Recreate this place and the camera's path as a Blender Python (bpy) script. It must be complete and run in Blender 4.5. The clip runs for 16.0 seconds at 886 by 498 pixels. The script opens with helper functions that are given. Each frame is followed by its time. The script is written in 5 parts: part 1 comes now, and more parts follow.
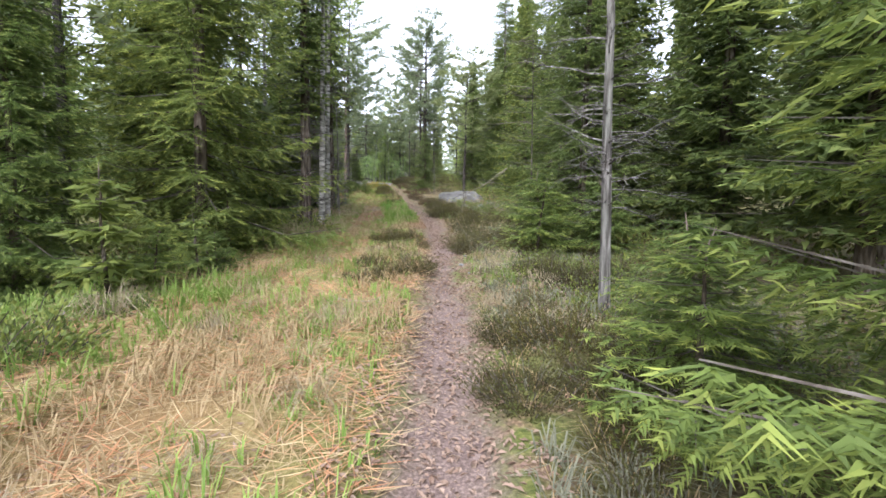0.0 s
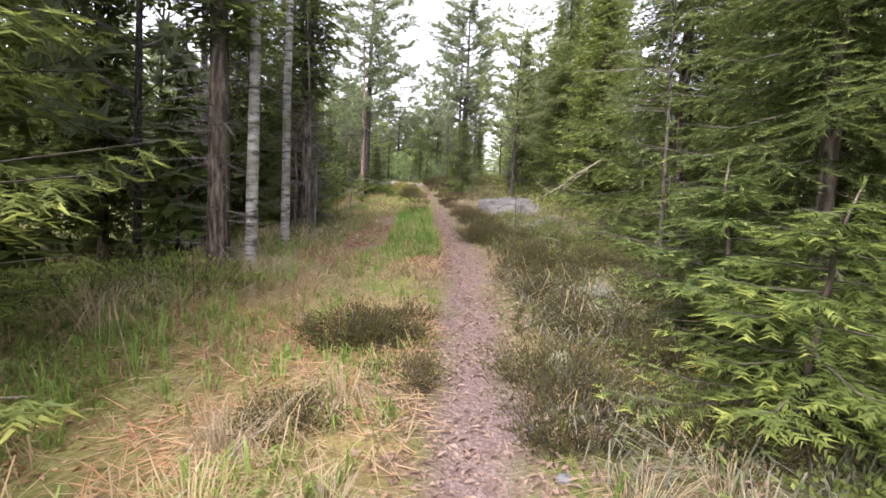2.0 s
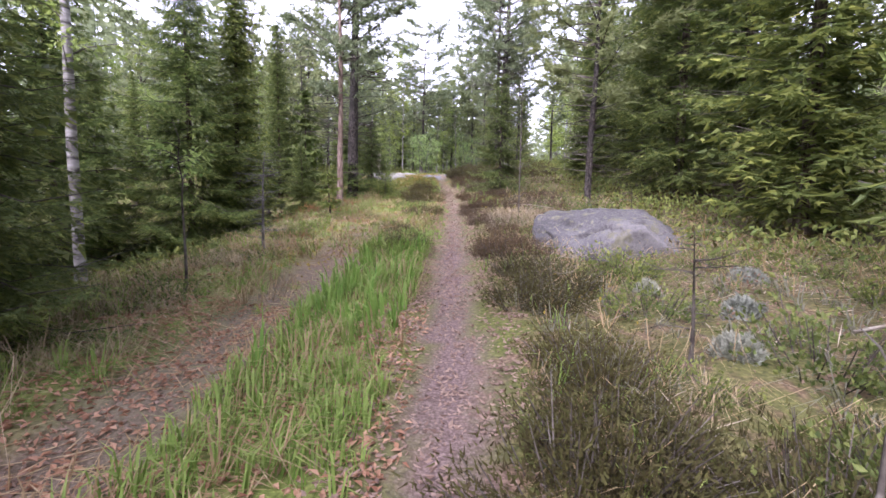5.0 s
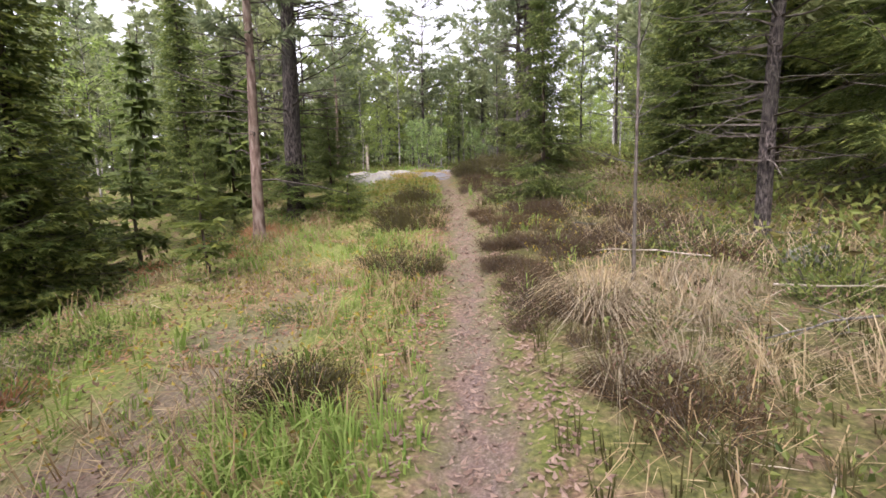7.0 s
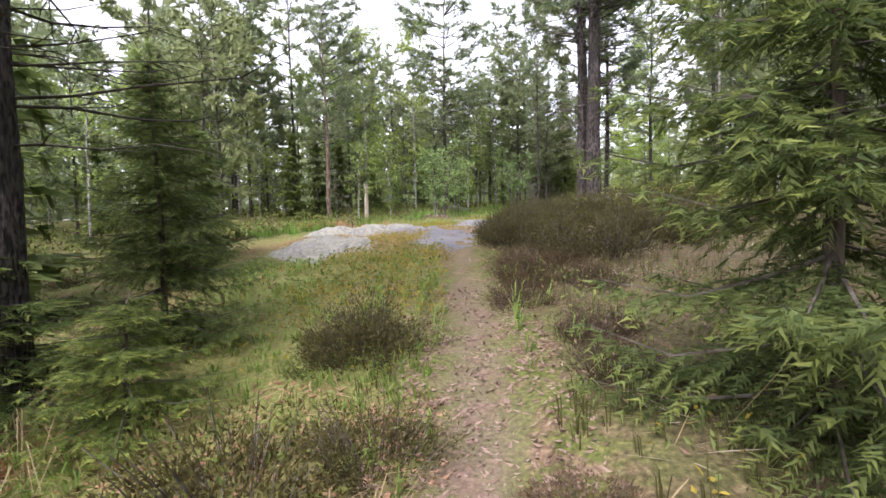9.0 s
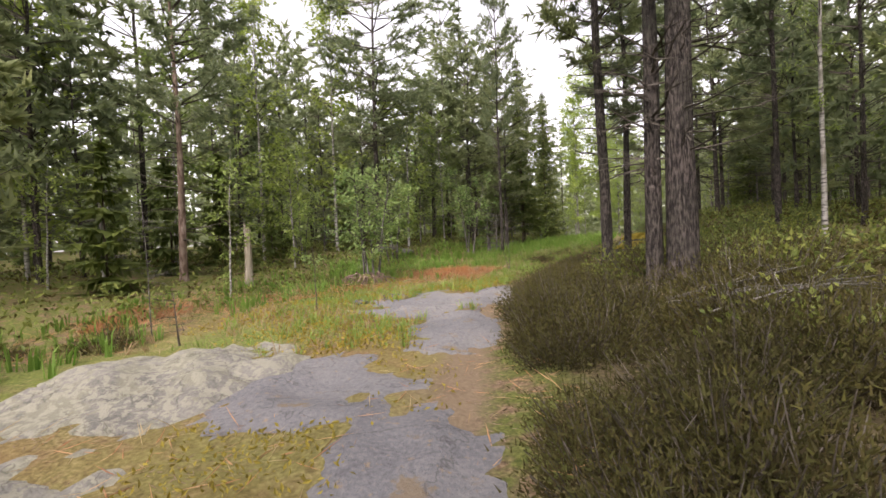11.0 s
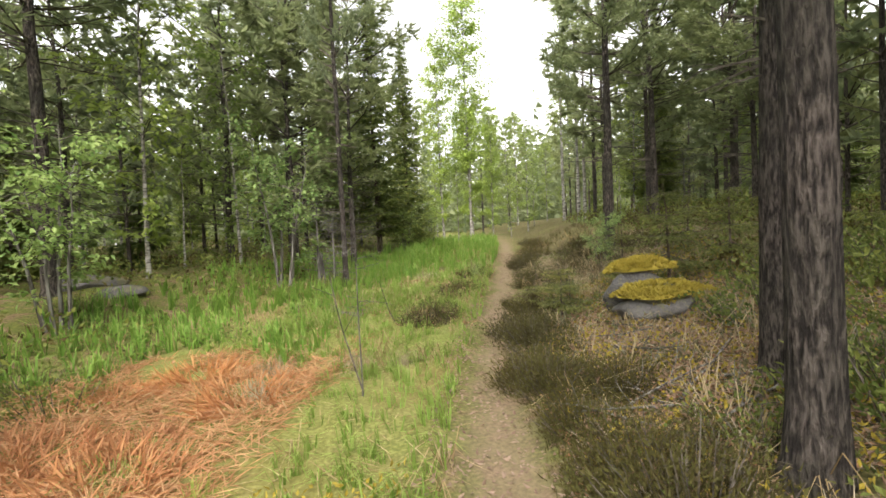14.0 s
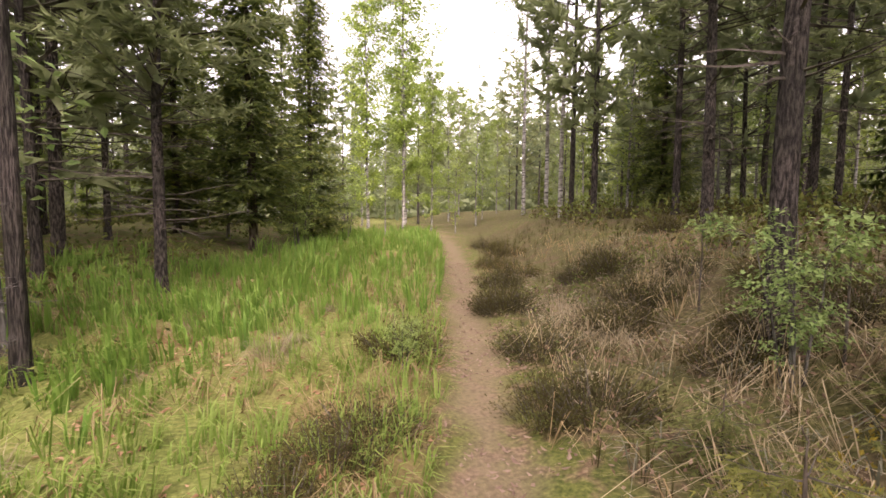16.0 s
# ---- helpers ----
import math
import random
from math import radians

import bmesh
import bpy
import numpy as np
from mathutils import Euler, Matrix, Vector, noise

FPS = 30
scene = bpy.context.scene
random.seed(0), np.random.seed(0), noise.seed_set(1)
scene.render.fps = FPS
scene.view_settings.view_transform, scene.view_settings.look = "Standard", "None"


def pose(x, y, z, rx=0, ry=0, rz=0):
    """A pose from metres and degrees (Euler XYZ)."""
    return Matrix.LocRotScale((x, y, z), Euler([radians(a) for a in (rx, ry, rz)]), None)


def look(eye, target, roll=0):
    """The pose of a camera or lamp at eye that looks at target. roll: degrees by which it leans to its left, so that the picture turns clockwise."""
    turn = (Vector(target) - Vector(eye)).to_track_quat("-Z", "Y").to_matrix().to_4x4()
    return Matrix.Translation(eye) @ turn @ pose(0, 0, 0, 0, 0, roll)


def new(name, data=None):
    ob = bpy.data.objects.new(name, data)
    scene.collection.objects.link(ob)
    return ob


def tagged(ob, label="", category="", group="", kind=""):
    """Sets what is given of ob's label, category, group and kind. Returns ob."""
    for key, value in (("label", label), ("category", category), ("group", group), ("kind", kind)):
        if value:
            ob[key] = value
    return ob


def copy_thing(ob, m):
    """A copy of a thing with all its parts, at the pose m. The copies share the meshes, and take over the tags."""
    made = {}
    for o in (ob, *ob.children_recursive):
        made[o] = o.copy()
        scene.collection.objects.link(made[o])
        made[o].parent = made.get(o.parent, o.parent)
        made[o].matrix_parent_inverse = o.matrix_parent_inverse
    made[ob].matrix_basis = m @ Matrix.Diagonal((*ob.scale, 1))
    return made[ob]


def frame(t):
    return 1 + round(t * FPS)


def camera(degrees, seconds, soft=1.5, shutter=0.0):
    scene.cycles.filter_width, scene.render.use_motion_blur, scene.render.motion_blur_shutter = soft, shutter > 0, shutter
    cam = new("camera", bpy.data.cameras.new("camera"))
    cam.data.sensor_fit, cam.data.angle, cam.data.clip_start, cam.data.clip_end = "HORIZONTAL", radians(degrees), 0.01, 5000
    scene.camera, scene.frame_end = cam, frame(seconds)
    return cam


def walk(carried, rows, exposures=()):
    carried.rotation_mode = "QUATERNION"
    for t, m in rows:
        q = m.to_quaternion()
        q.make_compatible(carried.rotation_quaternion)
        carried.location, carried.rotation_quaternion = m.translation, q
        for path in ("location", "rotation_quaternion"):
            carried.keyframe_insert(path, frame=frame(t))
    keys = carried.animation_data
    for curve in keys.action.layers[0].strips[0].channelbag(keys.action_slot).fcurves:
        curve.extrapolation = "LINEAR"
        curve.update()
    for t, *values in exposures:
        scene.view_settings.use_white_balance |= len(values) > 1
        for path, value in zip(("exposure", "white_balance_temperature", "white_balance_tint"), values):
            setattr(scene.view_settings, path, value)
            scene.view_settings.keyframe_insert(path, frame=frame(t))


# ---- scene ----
# ---------------------------------------------------------------- camera and walk
cam = camera(86.0, 16.0, soft=1.6)
PATH = [
    (0.0, 0.000, 0.000, 1.200, 85.61, -0.62, 0.25),
    (0.5, 0.001, 1.287, 1.341, 86.69, -0.89, 3.64),
    (1.0, 0.014, 2.576, 1.442, 87.40, -0.05, 4.41),
    (1.5, -0.013, 3.934, 1.523, 87.11, 0.81, 4.88),
    (2.0, -0.053, 5.213, 1.585, 85.52, -2.21, 5.04),
    (2.5, -0.041, 6.426, 1.654, 84.85, -2.90, 6.18),
    (3.0, -0.040, 7.673, 1.792, 86.12, -2.30, 4.93),
    (3.5, -0.093, 8.937, 1.879, 84.51, -1.19, 4.82),
    (4.0, -0.145, 10.159, 2.003, 83.55, -1.36, 6.91),
    (4.5, -0.224, 11.369, 2.101, 83.47, -1.29, 8.52),
    (5.0, -0.344, 12.622, 2.163, 83.99, -1.11, 10.04),
    (7.5, -1.406, 19.461, 2.747, 82.70, 1.34, 11.13),
    (8.0, -1.602, 20.837, 2.909, 82.65, 1.46, 11.94),
    (8.5, -1.883, 22.252, 3.061, 85.39, 2.14, 14.30),
    (9.0, -2.074, 23.645, 3.183, 87.14, 1.38, 14.93),
    (11.5, -3.799, 30.294, 4.247, 89.28, 3.30, 4.00),
    (12.0, -3.903, 31.510, 4.345, 88.98, 4.50, 1.79),
    (12.5, -3.913, 32.757, 4.390, 89.05, 5.09, -0.92),
    (13.0, -3.848, 33.998, 4.468, 87.79, 5.07, -4.63),
    (13.5, -3.647, 35.238, 4.565, 88.04, 3.94, -7.83),
    (14.0, -3.357, 36.497, 4.510, 87.78, 2.70, -11.54),
    (14.5, -3.028, 37.881, 4.442, 88.37, 2.57, -14.04),
    (15.0, -2.609, 39.272, 4.479, 88.32, 3.05, -15.35),
    (15.5, -2.330, 40.567, 4.510, 86.78, 1.23, -16.21),
    (16.0, -1.913, 41.726, 4.634, 86.04, -0.33, -19.57),
]
walk(cam, [(t, pose(x, y, z, rx, ry, rz)) for t, x, y, z, rx, ry, rz in PATH],
     exposures=[(0.0, 2.06, 5850, 15), (0.5, 2.06, 5950, 34), (1.0, 2.08, 6000, 28), (2.5, 2.26, 6300, 24), (4.0, 2.22, 6100, 31), (5.0, 2.17, 5750, 36), (8.0, 1.98, 6550, 24), (9.0, 1.95, 6100, 24), (11.5, 1.47, 7050, 22), (12.5, 1.66, 7100, 24), (14.0, 1.98, 7000, 12), (14.7, 1.92, 7100, 15), (15.5, 2.0, 6950, 28), (16.0, 2.0, 7250, 32)])

# ---------------------------------------------------------------- overcast daylight
world = bpy.data.worlds.new("overcast_sky")
scene.world = world
world.use_nodes = True
wn = world.node_tree
sky = wn.nodes.new("ShaderNodeTexSky")
sky.sky_type = 'NISHITA'
sky.sun_disc = False
sky.sun_elevation = radians(48)
sky.sun_rotation = radians(200)
sky.air_density = 1.0
sky.dust_density = 2.0
sky.ozone_density = 1.0
pale = wn.nodes.new("ShaderNodeHueSaturation")
pale.inputs["Saturation"].default_value = 0.22
wn.links.new(sky.outputs[0], pale.inputs["Color"])
wn.links.new(pale.outputs[0], wn.nodes["Background"].inputs["Color"])
wn.nodes["Background"].inputs["Strength"].default_value = 0.15
sun = new("sun", bpy.data.lights.new("sun", 'SUN'))
sun.data.energy = 1.4
sun.data.angle = radians(40)
sun.data.color = (1.0, .97, .92)
sun.matrix_world = look((0, 0, 50), (12, 44, 0))

# ---------------------------------------------------------------- the lie of the land
LINE_Y = np.array([-40., -10., 0., 6.4, 12.6, 19.5, 23.6, 27., 30.3, 34., 36.5, 39.3, 41.7, 46., 52., 60., 80., 400.])
LINE_X = np.array([0.6, .1, 0., 0., -.33, -1.4, -2.0, -2.78, -3.55, -3.65, -3.25, -2.5, -1.7, -.1, 2., 4.5, 9., 80.])
LINE_Z = np.array([-3.4, -.85, .02, .5, .96, 1.55, 1.98, 2.5, 3.0, 3.25, 3.32, 3.34, 3.42, 3.62, 3.9, 4.1, 4.2, 4.2])


def smooth01(v):
    v = np.clip(v, 0, 1)
    return v * v * (3 - 2 * v)


def vnoise(x, y, seed=0):
    xi, yi = np.floor(x).astype(np.int64), np.floor(y).astype(np.int64)
    u, v = smooth01(x - xi), smooth01(y - yi)

    def h(a, b):
        n = (a * 374761393 + b * 668265263 + seed * 974711) & 0x7fffffff
        n = ((n ^ (n >> 13)) * 1274126177) & 0x7fffffff
        return ((n ^ (n >> 16)) & 0xffff) / 65535.0
    return (h(xi, yi) * (1 - u) + h(xi + 1, yi) * u) * (1 - v) + (h(xi, yi + 1) * (1 - u) + h(xi + 1, yi + 1) * u) * v


def line_x(y):
    return sum(np.interp(y + k, LINE_Y, LINE_X) for k in (-1.5, -.75, 0, .75, 1.5)) / 5


def line_z(y):
    return sum(np.interp(y + k, LINE_Y, LINE_Z) for k in (-1.5, -.75, 0, .75, 1.5)) / 5


def off_line(x, y):
    """Metres to the right of the foot path."""
    slope = (line_x(y + .5) - line_x(y - .5))
    return (x - line_x(y)) / np.sqrt(1 + slope * slope)


def land(x, y):
    x, y = np.asarray(x, float), np.asarray(y, float)
    d = off_line(x, y)
    near = np.clip(d, -6, 6)
    cross = np.interp(y, [0, 13, 17, 25, 29, 34, 44], [-.02, -.02, .05, .05, .02, .03, .01])
    z = line_z(y) + near * cross
    z = z - .45 * smooth01((-d - 3.0) / 2.2) * smooth01((28 - y) / 4)
    z = z + .40 * smooth01((-d - 3.6) / 2.5) * smooth01((y - 33) / 4)
    z = z + .35 * smooth01((d - 2) / 2.5) * smooth01((y - 36) / 4)
    z = z + .28 * smooth01((d - .5) / 2.0) * smooth01((y - 32) / 3)
    z = z + .26 * smooth01((d - 1.1) / 1.3) * smooth01((y - 41.6) / 2)
    groove = .06 * (1 - smooth01((np.abs(d) - .12) / .26)) + .05 * (1 - smooth01((np.abs(d + 1.55) - .2) / .3)) * smooth01((30 - y) / 4)
    lump = (vnoise(x * .35, y * .35, 3) - .5) * .25 * smooth01((np.abs(d) - 2.0) / 3) + (vnoise(x * 2.3, y * 2.3, 5) - .5) * .09 * smooth01((np.abs(d) - .25) / .5)
    return z - groove + lump + (vnoise(x * 7, y * 7, 8) - .5) * .025

# ---------------------------------------------------------------- materials
class Nodes:
    """A small node material: principled, with helpers for noise, ramps and mixes."""

    def __init__(self, name, rough=.8, spec=.3):
        self.mat = bpy.data.materials.new(name)
        self.mat.use_nodes = True
        self.t = self.mat.node_tree
        self.p = self.t.nodes["Principled BSDF"]
        self.p.inputs["Roughness"].default_value = rough
        self.p.inputs["Specular IOR Level"].default_value = spec

    def node(self, kind, **values):
        n = self.t.nodes.new(kind)
        for k, v in values.items():
            n.inputs[k.replace("_", " ")].default_value = v
        return n

    def coord(self, scale=(1, 1, 1)):
        c = self.t.nodes.new("ShaderNodeTexCoord")
        m = self.t.nodes.new("ShaderNodeMapping")
        m.inputs["Scale"].default_value = scale
        self.t.links.new(c.outputs["Object"], m.inputs["Vector"])
        return m.outputs[0]

    def noise(self, scale, detail=4, stretch=(1, 1, 1), rough=.55):
        n = self.node("ShaderNodeTexNoise", Scale=scale, Detail=detail, Roughness=rough)
        self.t.links.new(self.coord(stretch), n.inputs["Vector"])
        return n.outputs["Fac"]

    def ramp(self, fac, *stops):
        r = self.t.nodes.new("ShaderNodeValToRGB")
        while len(r.color_ramp.elements) < len(stops):
            r.color_ramp.elements.new(.5)
        for e, (pos, col) in zip(r.color_ramp.elements, stops):
            e.position = pos
            e.color = (*col, 1) if len(col) == 3 else col
        self.t.links.new(fac, r.inputs[0])
        return r.outputs[0]

    def mix(self, fac, a, b, blend='MIX'):
        m = self.t.nodes.new("ShaderNodeMix")
        m.data_type, m.blend_type = 'RGBA', blend
        for sock, v in ((m.inputs[0], fac), (m.inputs[6], a), (m.inputs[7], b)):
            if hasattr(v, "links"):
                self.t.links.new(v, sock)
            else:
                sock.default_value = v if not isinstance(v, tuple) else (*v, 1)
        return m.outputs[2]

    def attr(self, name):
        a = self.t.nodes.new("ShaderNodeAttribute")
        a.attribute_name = name
        return a.outputs["Fac"]

    def island(self):
        return self.t.nodes.new("ShaderNodeNewGeometry").outputs["Random Per Island"]

    def each(self):
        return self.t.nodes.new("ShaderNodeObjectInfo").outputs["Random"]

    def color(self, out):
        self.t.links.new(out, self.p.inputs["Base Color"])
        self.col = out
        return self

    def bump(self, fac, strength=.5, dist=.02):
        b = self.node("ShaderNodeBump", Strength=strength, Distance=dist)
        self.t.links.new(fac, b.inputs["Height"])
        self.t.links.new(b.outputs[0], self.p.inputs["Normal"])
        return self

    def thin(self, amount=.35):
        """Leaves let some light through."""
        tr = self.t.nodes.new("ShaderNodeBsdfTranslucent")
        self.t.links.new(self.col, tr.inputs["Color"])
        m = self.t.nodes.new("ShaderNodeMixShader")
        m.inputs[0].default_value = amount
        out = self.t.nodes["Material Output"]
        self.t.links.new(self.p.outputs[0], m.inputs[1])
        self.t.links.new(tr.outputs[0], m.inputs[2])
        self.t.links.new(m.outputs[0], out.inputs["Surface"])
        return self


def foliage(name, dark, mid, tip, thin=.35, rough=.6):
    """Leaf colours from old to new growth, different from piece to piece and from plant to plant."""
    n = Nodes(name, rough, .25)
    base = n.mix(n.island(), dark, mid)
    col = n.mix(n.attr("tip"), base, tip)
    shade = n.ramp(n.each(), (0, (.78, .80, .80)), (.5, (1, 1, 1)), (1, (1.12, 1.06, .86)))
    n.color(n.mix(1.0, col, shade, 'MULTIPLY'))
    return n.thin(thin).mat


def bark(name, a, b, c, stretch=(9, 9, 1.6), depth=.02):
    n = Nodes(name, .9, .15)
    f = n.noise(2.2, 6, stretch)
    g = n.noise(1.1, 3)
    n.color(n.mix(n.ramp(g, (.4, (0, 0, 0)), (.65, (1, 1, 1))), n.ramp(f, (.40, a), (.5, b), (.62, c)), n.ramp(f, (.35, a), (.7, (b[0] * .8, b[1] * .95, b[2] * .8)))))
    return n.bump(f, 1.0, depth * 1.8).mat


M_SPRUCE = foliage("spruce_needles", (.092, .130, .043), (.170, .215, .060), (.40, .44, .11), .5)
M_PINE = foliage("pine_needles", (.165, .21, .11), (.25, .295, .155), (.37, .41, .22), .56)
M_BIRCH = foliage("birch_leaves", (.15, .23, .055), (.24, .33, .085), (.34, .42, .13), .5)
M_ROWAN = foliage("rowan_leaves", (.13, .235, .072), (.235, .35, .112), (.38, .49, .18), .5)
M_JUNIPER = foliage("juniper_needles", (.125, .145, .048), (.215, .235, .072), (.38, .39, .13), .5)
M_HEATHER = foliage("heather_sprigs", (.044, .029, .013), (.062, .058, .016), (.118, .122, .032), .2, .85)
M_BROWNHEATHER = foliage("brown_heather_sprigs", (.056, .034, .020), (.086, .056, .030), (.135, .105, .048), .2, .85)
M_SHRUB = foliage("bilberry_leaves", (.062, .098, .026), (.125, .170, .044), (.29, .32, .085), .4)
M_MEADOW = foliage("meadow_grass", (.075, .19, .026), (.165, .32, .05), (.27, .38, .09), .45)
M_GRASS = foliage("green_grass", (.11, .22, .032), (.21, .34, .06), (.34, .40, .12), .45)
M_STRAW = foliage("dry_grass", (.20, .125, .055), (.32, .225, .11), (.45, .36, .21), .3, .75)
M_PALESTRAW = foliage("bleached_grass", (.20, .15, .085), (.33, .265, .165), (.47, .41, .29), .3, .75)
M_GREYSTRAW = foliage("grey_dead_grass", (.10, .105, .065), (.18, .18, .12), (.31, .29, .21), .25, .8)
M_NEWSPRUCE = foliage("new_spruce_needles", (.085, .125, .038), (.155, .215, .055), (.42, .47, .12), .45)
M_NEWBIRCH = foliage("new_birch_leaves", (.20, .30, .06), (.31, .42, .09), (.42, .52, .14), .5)
M_BRACKEN = foliage("dead_bracken", (.32, .13, .065), (.46, .23, .11), (.52, .33, .18), .3, .8)
M_LICHEN = foliage("reindeer_lichen", (.17, .19, .145), (.25, .27, .21), (.34, .35, .285), .2, .9)
M_LITTER = foliage("leaf_litter", (.12, .074, .052), (.225, .15, .11), (.31, .225, .17), .15, .85)
M_BARK = bark("spruce_bark", (.045, .035, .028), (.12, .09, .07), (.21, .18, .15))
M_PINEBARK = bark("pine_bark", (.030, .026, .024), (.086, .072, .064), (.160, .136, .120), (22, 22, 5), .05)
M_REDBARK = bark("young_pine_bark", (.11, .075, .058), (.20, .140, .110), (.30, .235, .195), (7, 7, 2), .02)
M_DEADWOOD = bark("grey_dead_wood", (.060, .053, .047), (.145, .133, .122), (.275, .258, .238), (14, 14, 1.4), .015)
M_TWIG = bark("thin_twigs", (.05, .042, .034), (.10, .085, .07), (.17, .15, .13), (4, 4, 4), .004)
M_PALEWOOD = bark("pale_bare_wood", (.18, .15, .115), (.33, .28, .22), (.46, .41, .34), (12, 12, .8), .008)


def birch_bark():
    n = Nodes("birch_bark", .7, .3)
    marks = n.noise(2.2, 5, (2.5, 2.5, 9))
    blot = n.noise(1.5, 4, (1.5, 1.5, 1.2))
    col = n.ramp(marks, (.38, (.05, .045, .04)), (.5, (.27, .26, .235)), (.72, (.44, .425, .39)))
    n.color(n.mix(n.ramp(blot, (.46, (0, 0, 0)), (.62, (1, 1, 1))), col, (.14, .13, .10)))
    return n.bump(marks, .5, .01).mat


M_BIRCHBARK = birch_bark()


def ground_material():
    n = Nodes("forest_floor", .95, .1)
    fine, mid, big = n.noise(38, 6), n.noise(6, 5), n.noise(.9, 4)
    litter = n.ramp(fine, (.30, (.07, .048, .030)), (.5, (.155, .105, .066)), (.7, (.27, .195, .125)))
    moss = n.ramp(fine, (.3, (.045, .058, .016)), (.55, (.11, .125, .034)), (.75, (.20, .19, .06)))
    floor = n.mix(n.ramp(mid, (.36, (0, 0, 0)), (.52, (1, 1, 1))), litter, moss)
    straw = n.ramp(fine, (.3, (.13, .085, .04)), (.5, (.23, .165, .08)), (.72, (.36, .27, .15)))
    green = n.ramp(fine, (.3, (.07, .11, .022)), (.55, (.15, .215, .045)), (.75, (.25, .31, .09)))
    dirt = n.ramp(n.noise(55, 7, (1, 1, 1), .7), (.32, (.065, .046, .040)), (.5, (.14, .102, .088)), (.66, (.25, .19, .165)))
    col = n.mix(n.attr("straw"), floor, n.mix(n.ramp(big, (.4, (0, 0, 0)), (.62, (1, 1, 1))), straw, n.mix(fine, (.15, .075, .04), (.30, .175, .10))))
    col = n.mix(n.attr("green"), col, green)
    heath = n.ramp(fine, (.3, (.045, .034, .020)), (.55, (.10, .080, .045)), (.75, (.17, .15, .07)))
    col = n.mix(n.attr("heath"), col, heath)
    col = n.mix(n.attr("path"), col, n.mix(n.attr("sandy"), dirt, n.mix(fine, (.12, .090, .058), (.27, .205, .135))))
    n.color(col)
    return n.bump(n.mix(.5, fine, mid), .8, .03).mat


def rock_material(name, a, b, c, lichen, crust=.56):
    """Mottled stone: broad tones, grain, dark seams and crusts of lichen at two sizes."""
    n = Nodes(name, .88, .22)
    big, fine, spot, small = n.noise(.9, 6), n.noise(34, 7, rough=.7), n.noise(3.4, 7, rough=.65), n.noise(15, 6, rough=.65)
    col = n.ramp(big, (.3, a), (.5, b), (.7, c))
    col = n.mix(n.ramp(fine, (.34, (.5, .5, .5)), (.48, (0, 0, 0))), col, (a[0] * .6, a[1] * .6, a[2] * .6))
    col = n.mix(n.ramp(fine, (.5, (0, 0, 0)), (.72, (.6, .6, .6))), col, (c[0] * 1.25, c[1] * 1.22, c[2] * 1.18))
    col = n.mix(n.ramp(spot, (crust, (0, 0, 0)), (crust + .05, (.85, .85, .85))), col, lichen)
    col = n.mix(n.ramp(small, (crust + .02, (0, 0, 0)), (crust + .07, (.8, .8, .8))), col, (lichen[0] * 1.35, lichen[1] * 1.35, lichen[2] * 1.4))
    seam = n.ramp(n.noise(1.6, 5), (.492, (0, 0, 0)), (.5, (.6, .6, .6)), (.508, (0, 0, 0)))
    n.color(n.mix(seam, col, (a[0] * .5, a[1] * .5, a[2] * .45)))
    return n.bump(n.mix(.5, fine, spot), .9, .035).mat


M_GROUND = ground_material()
M_BOULDER = rock_material("grey_granite", (.055, .054, .054), (.10, .097, .095), (.175, .168, .16), (.14, .135, .085))
M_PALEROCK = rock_material("lichened_rock", (.135, .132, .118), (.205, .198, .175), (.26, .25, .22), (.225, .22, .165), .47)
M_SLAB = rock_material("worn_bedrock", (.125, .126, .134), (.175, .175, .180), (.235, .23, .22), (.20, .155, .10), .60)
M_CUSHION = foliage("bright_moss", (.26, .20, .03), (.38, .30, .045), (.46, .38, .08), .1, .95)
M_MOSS = foliage("yellow_moss", (.17, .14, .03), (.27, .22, .04), (.36, .30, .06), .1, .95)


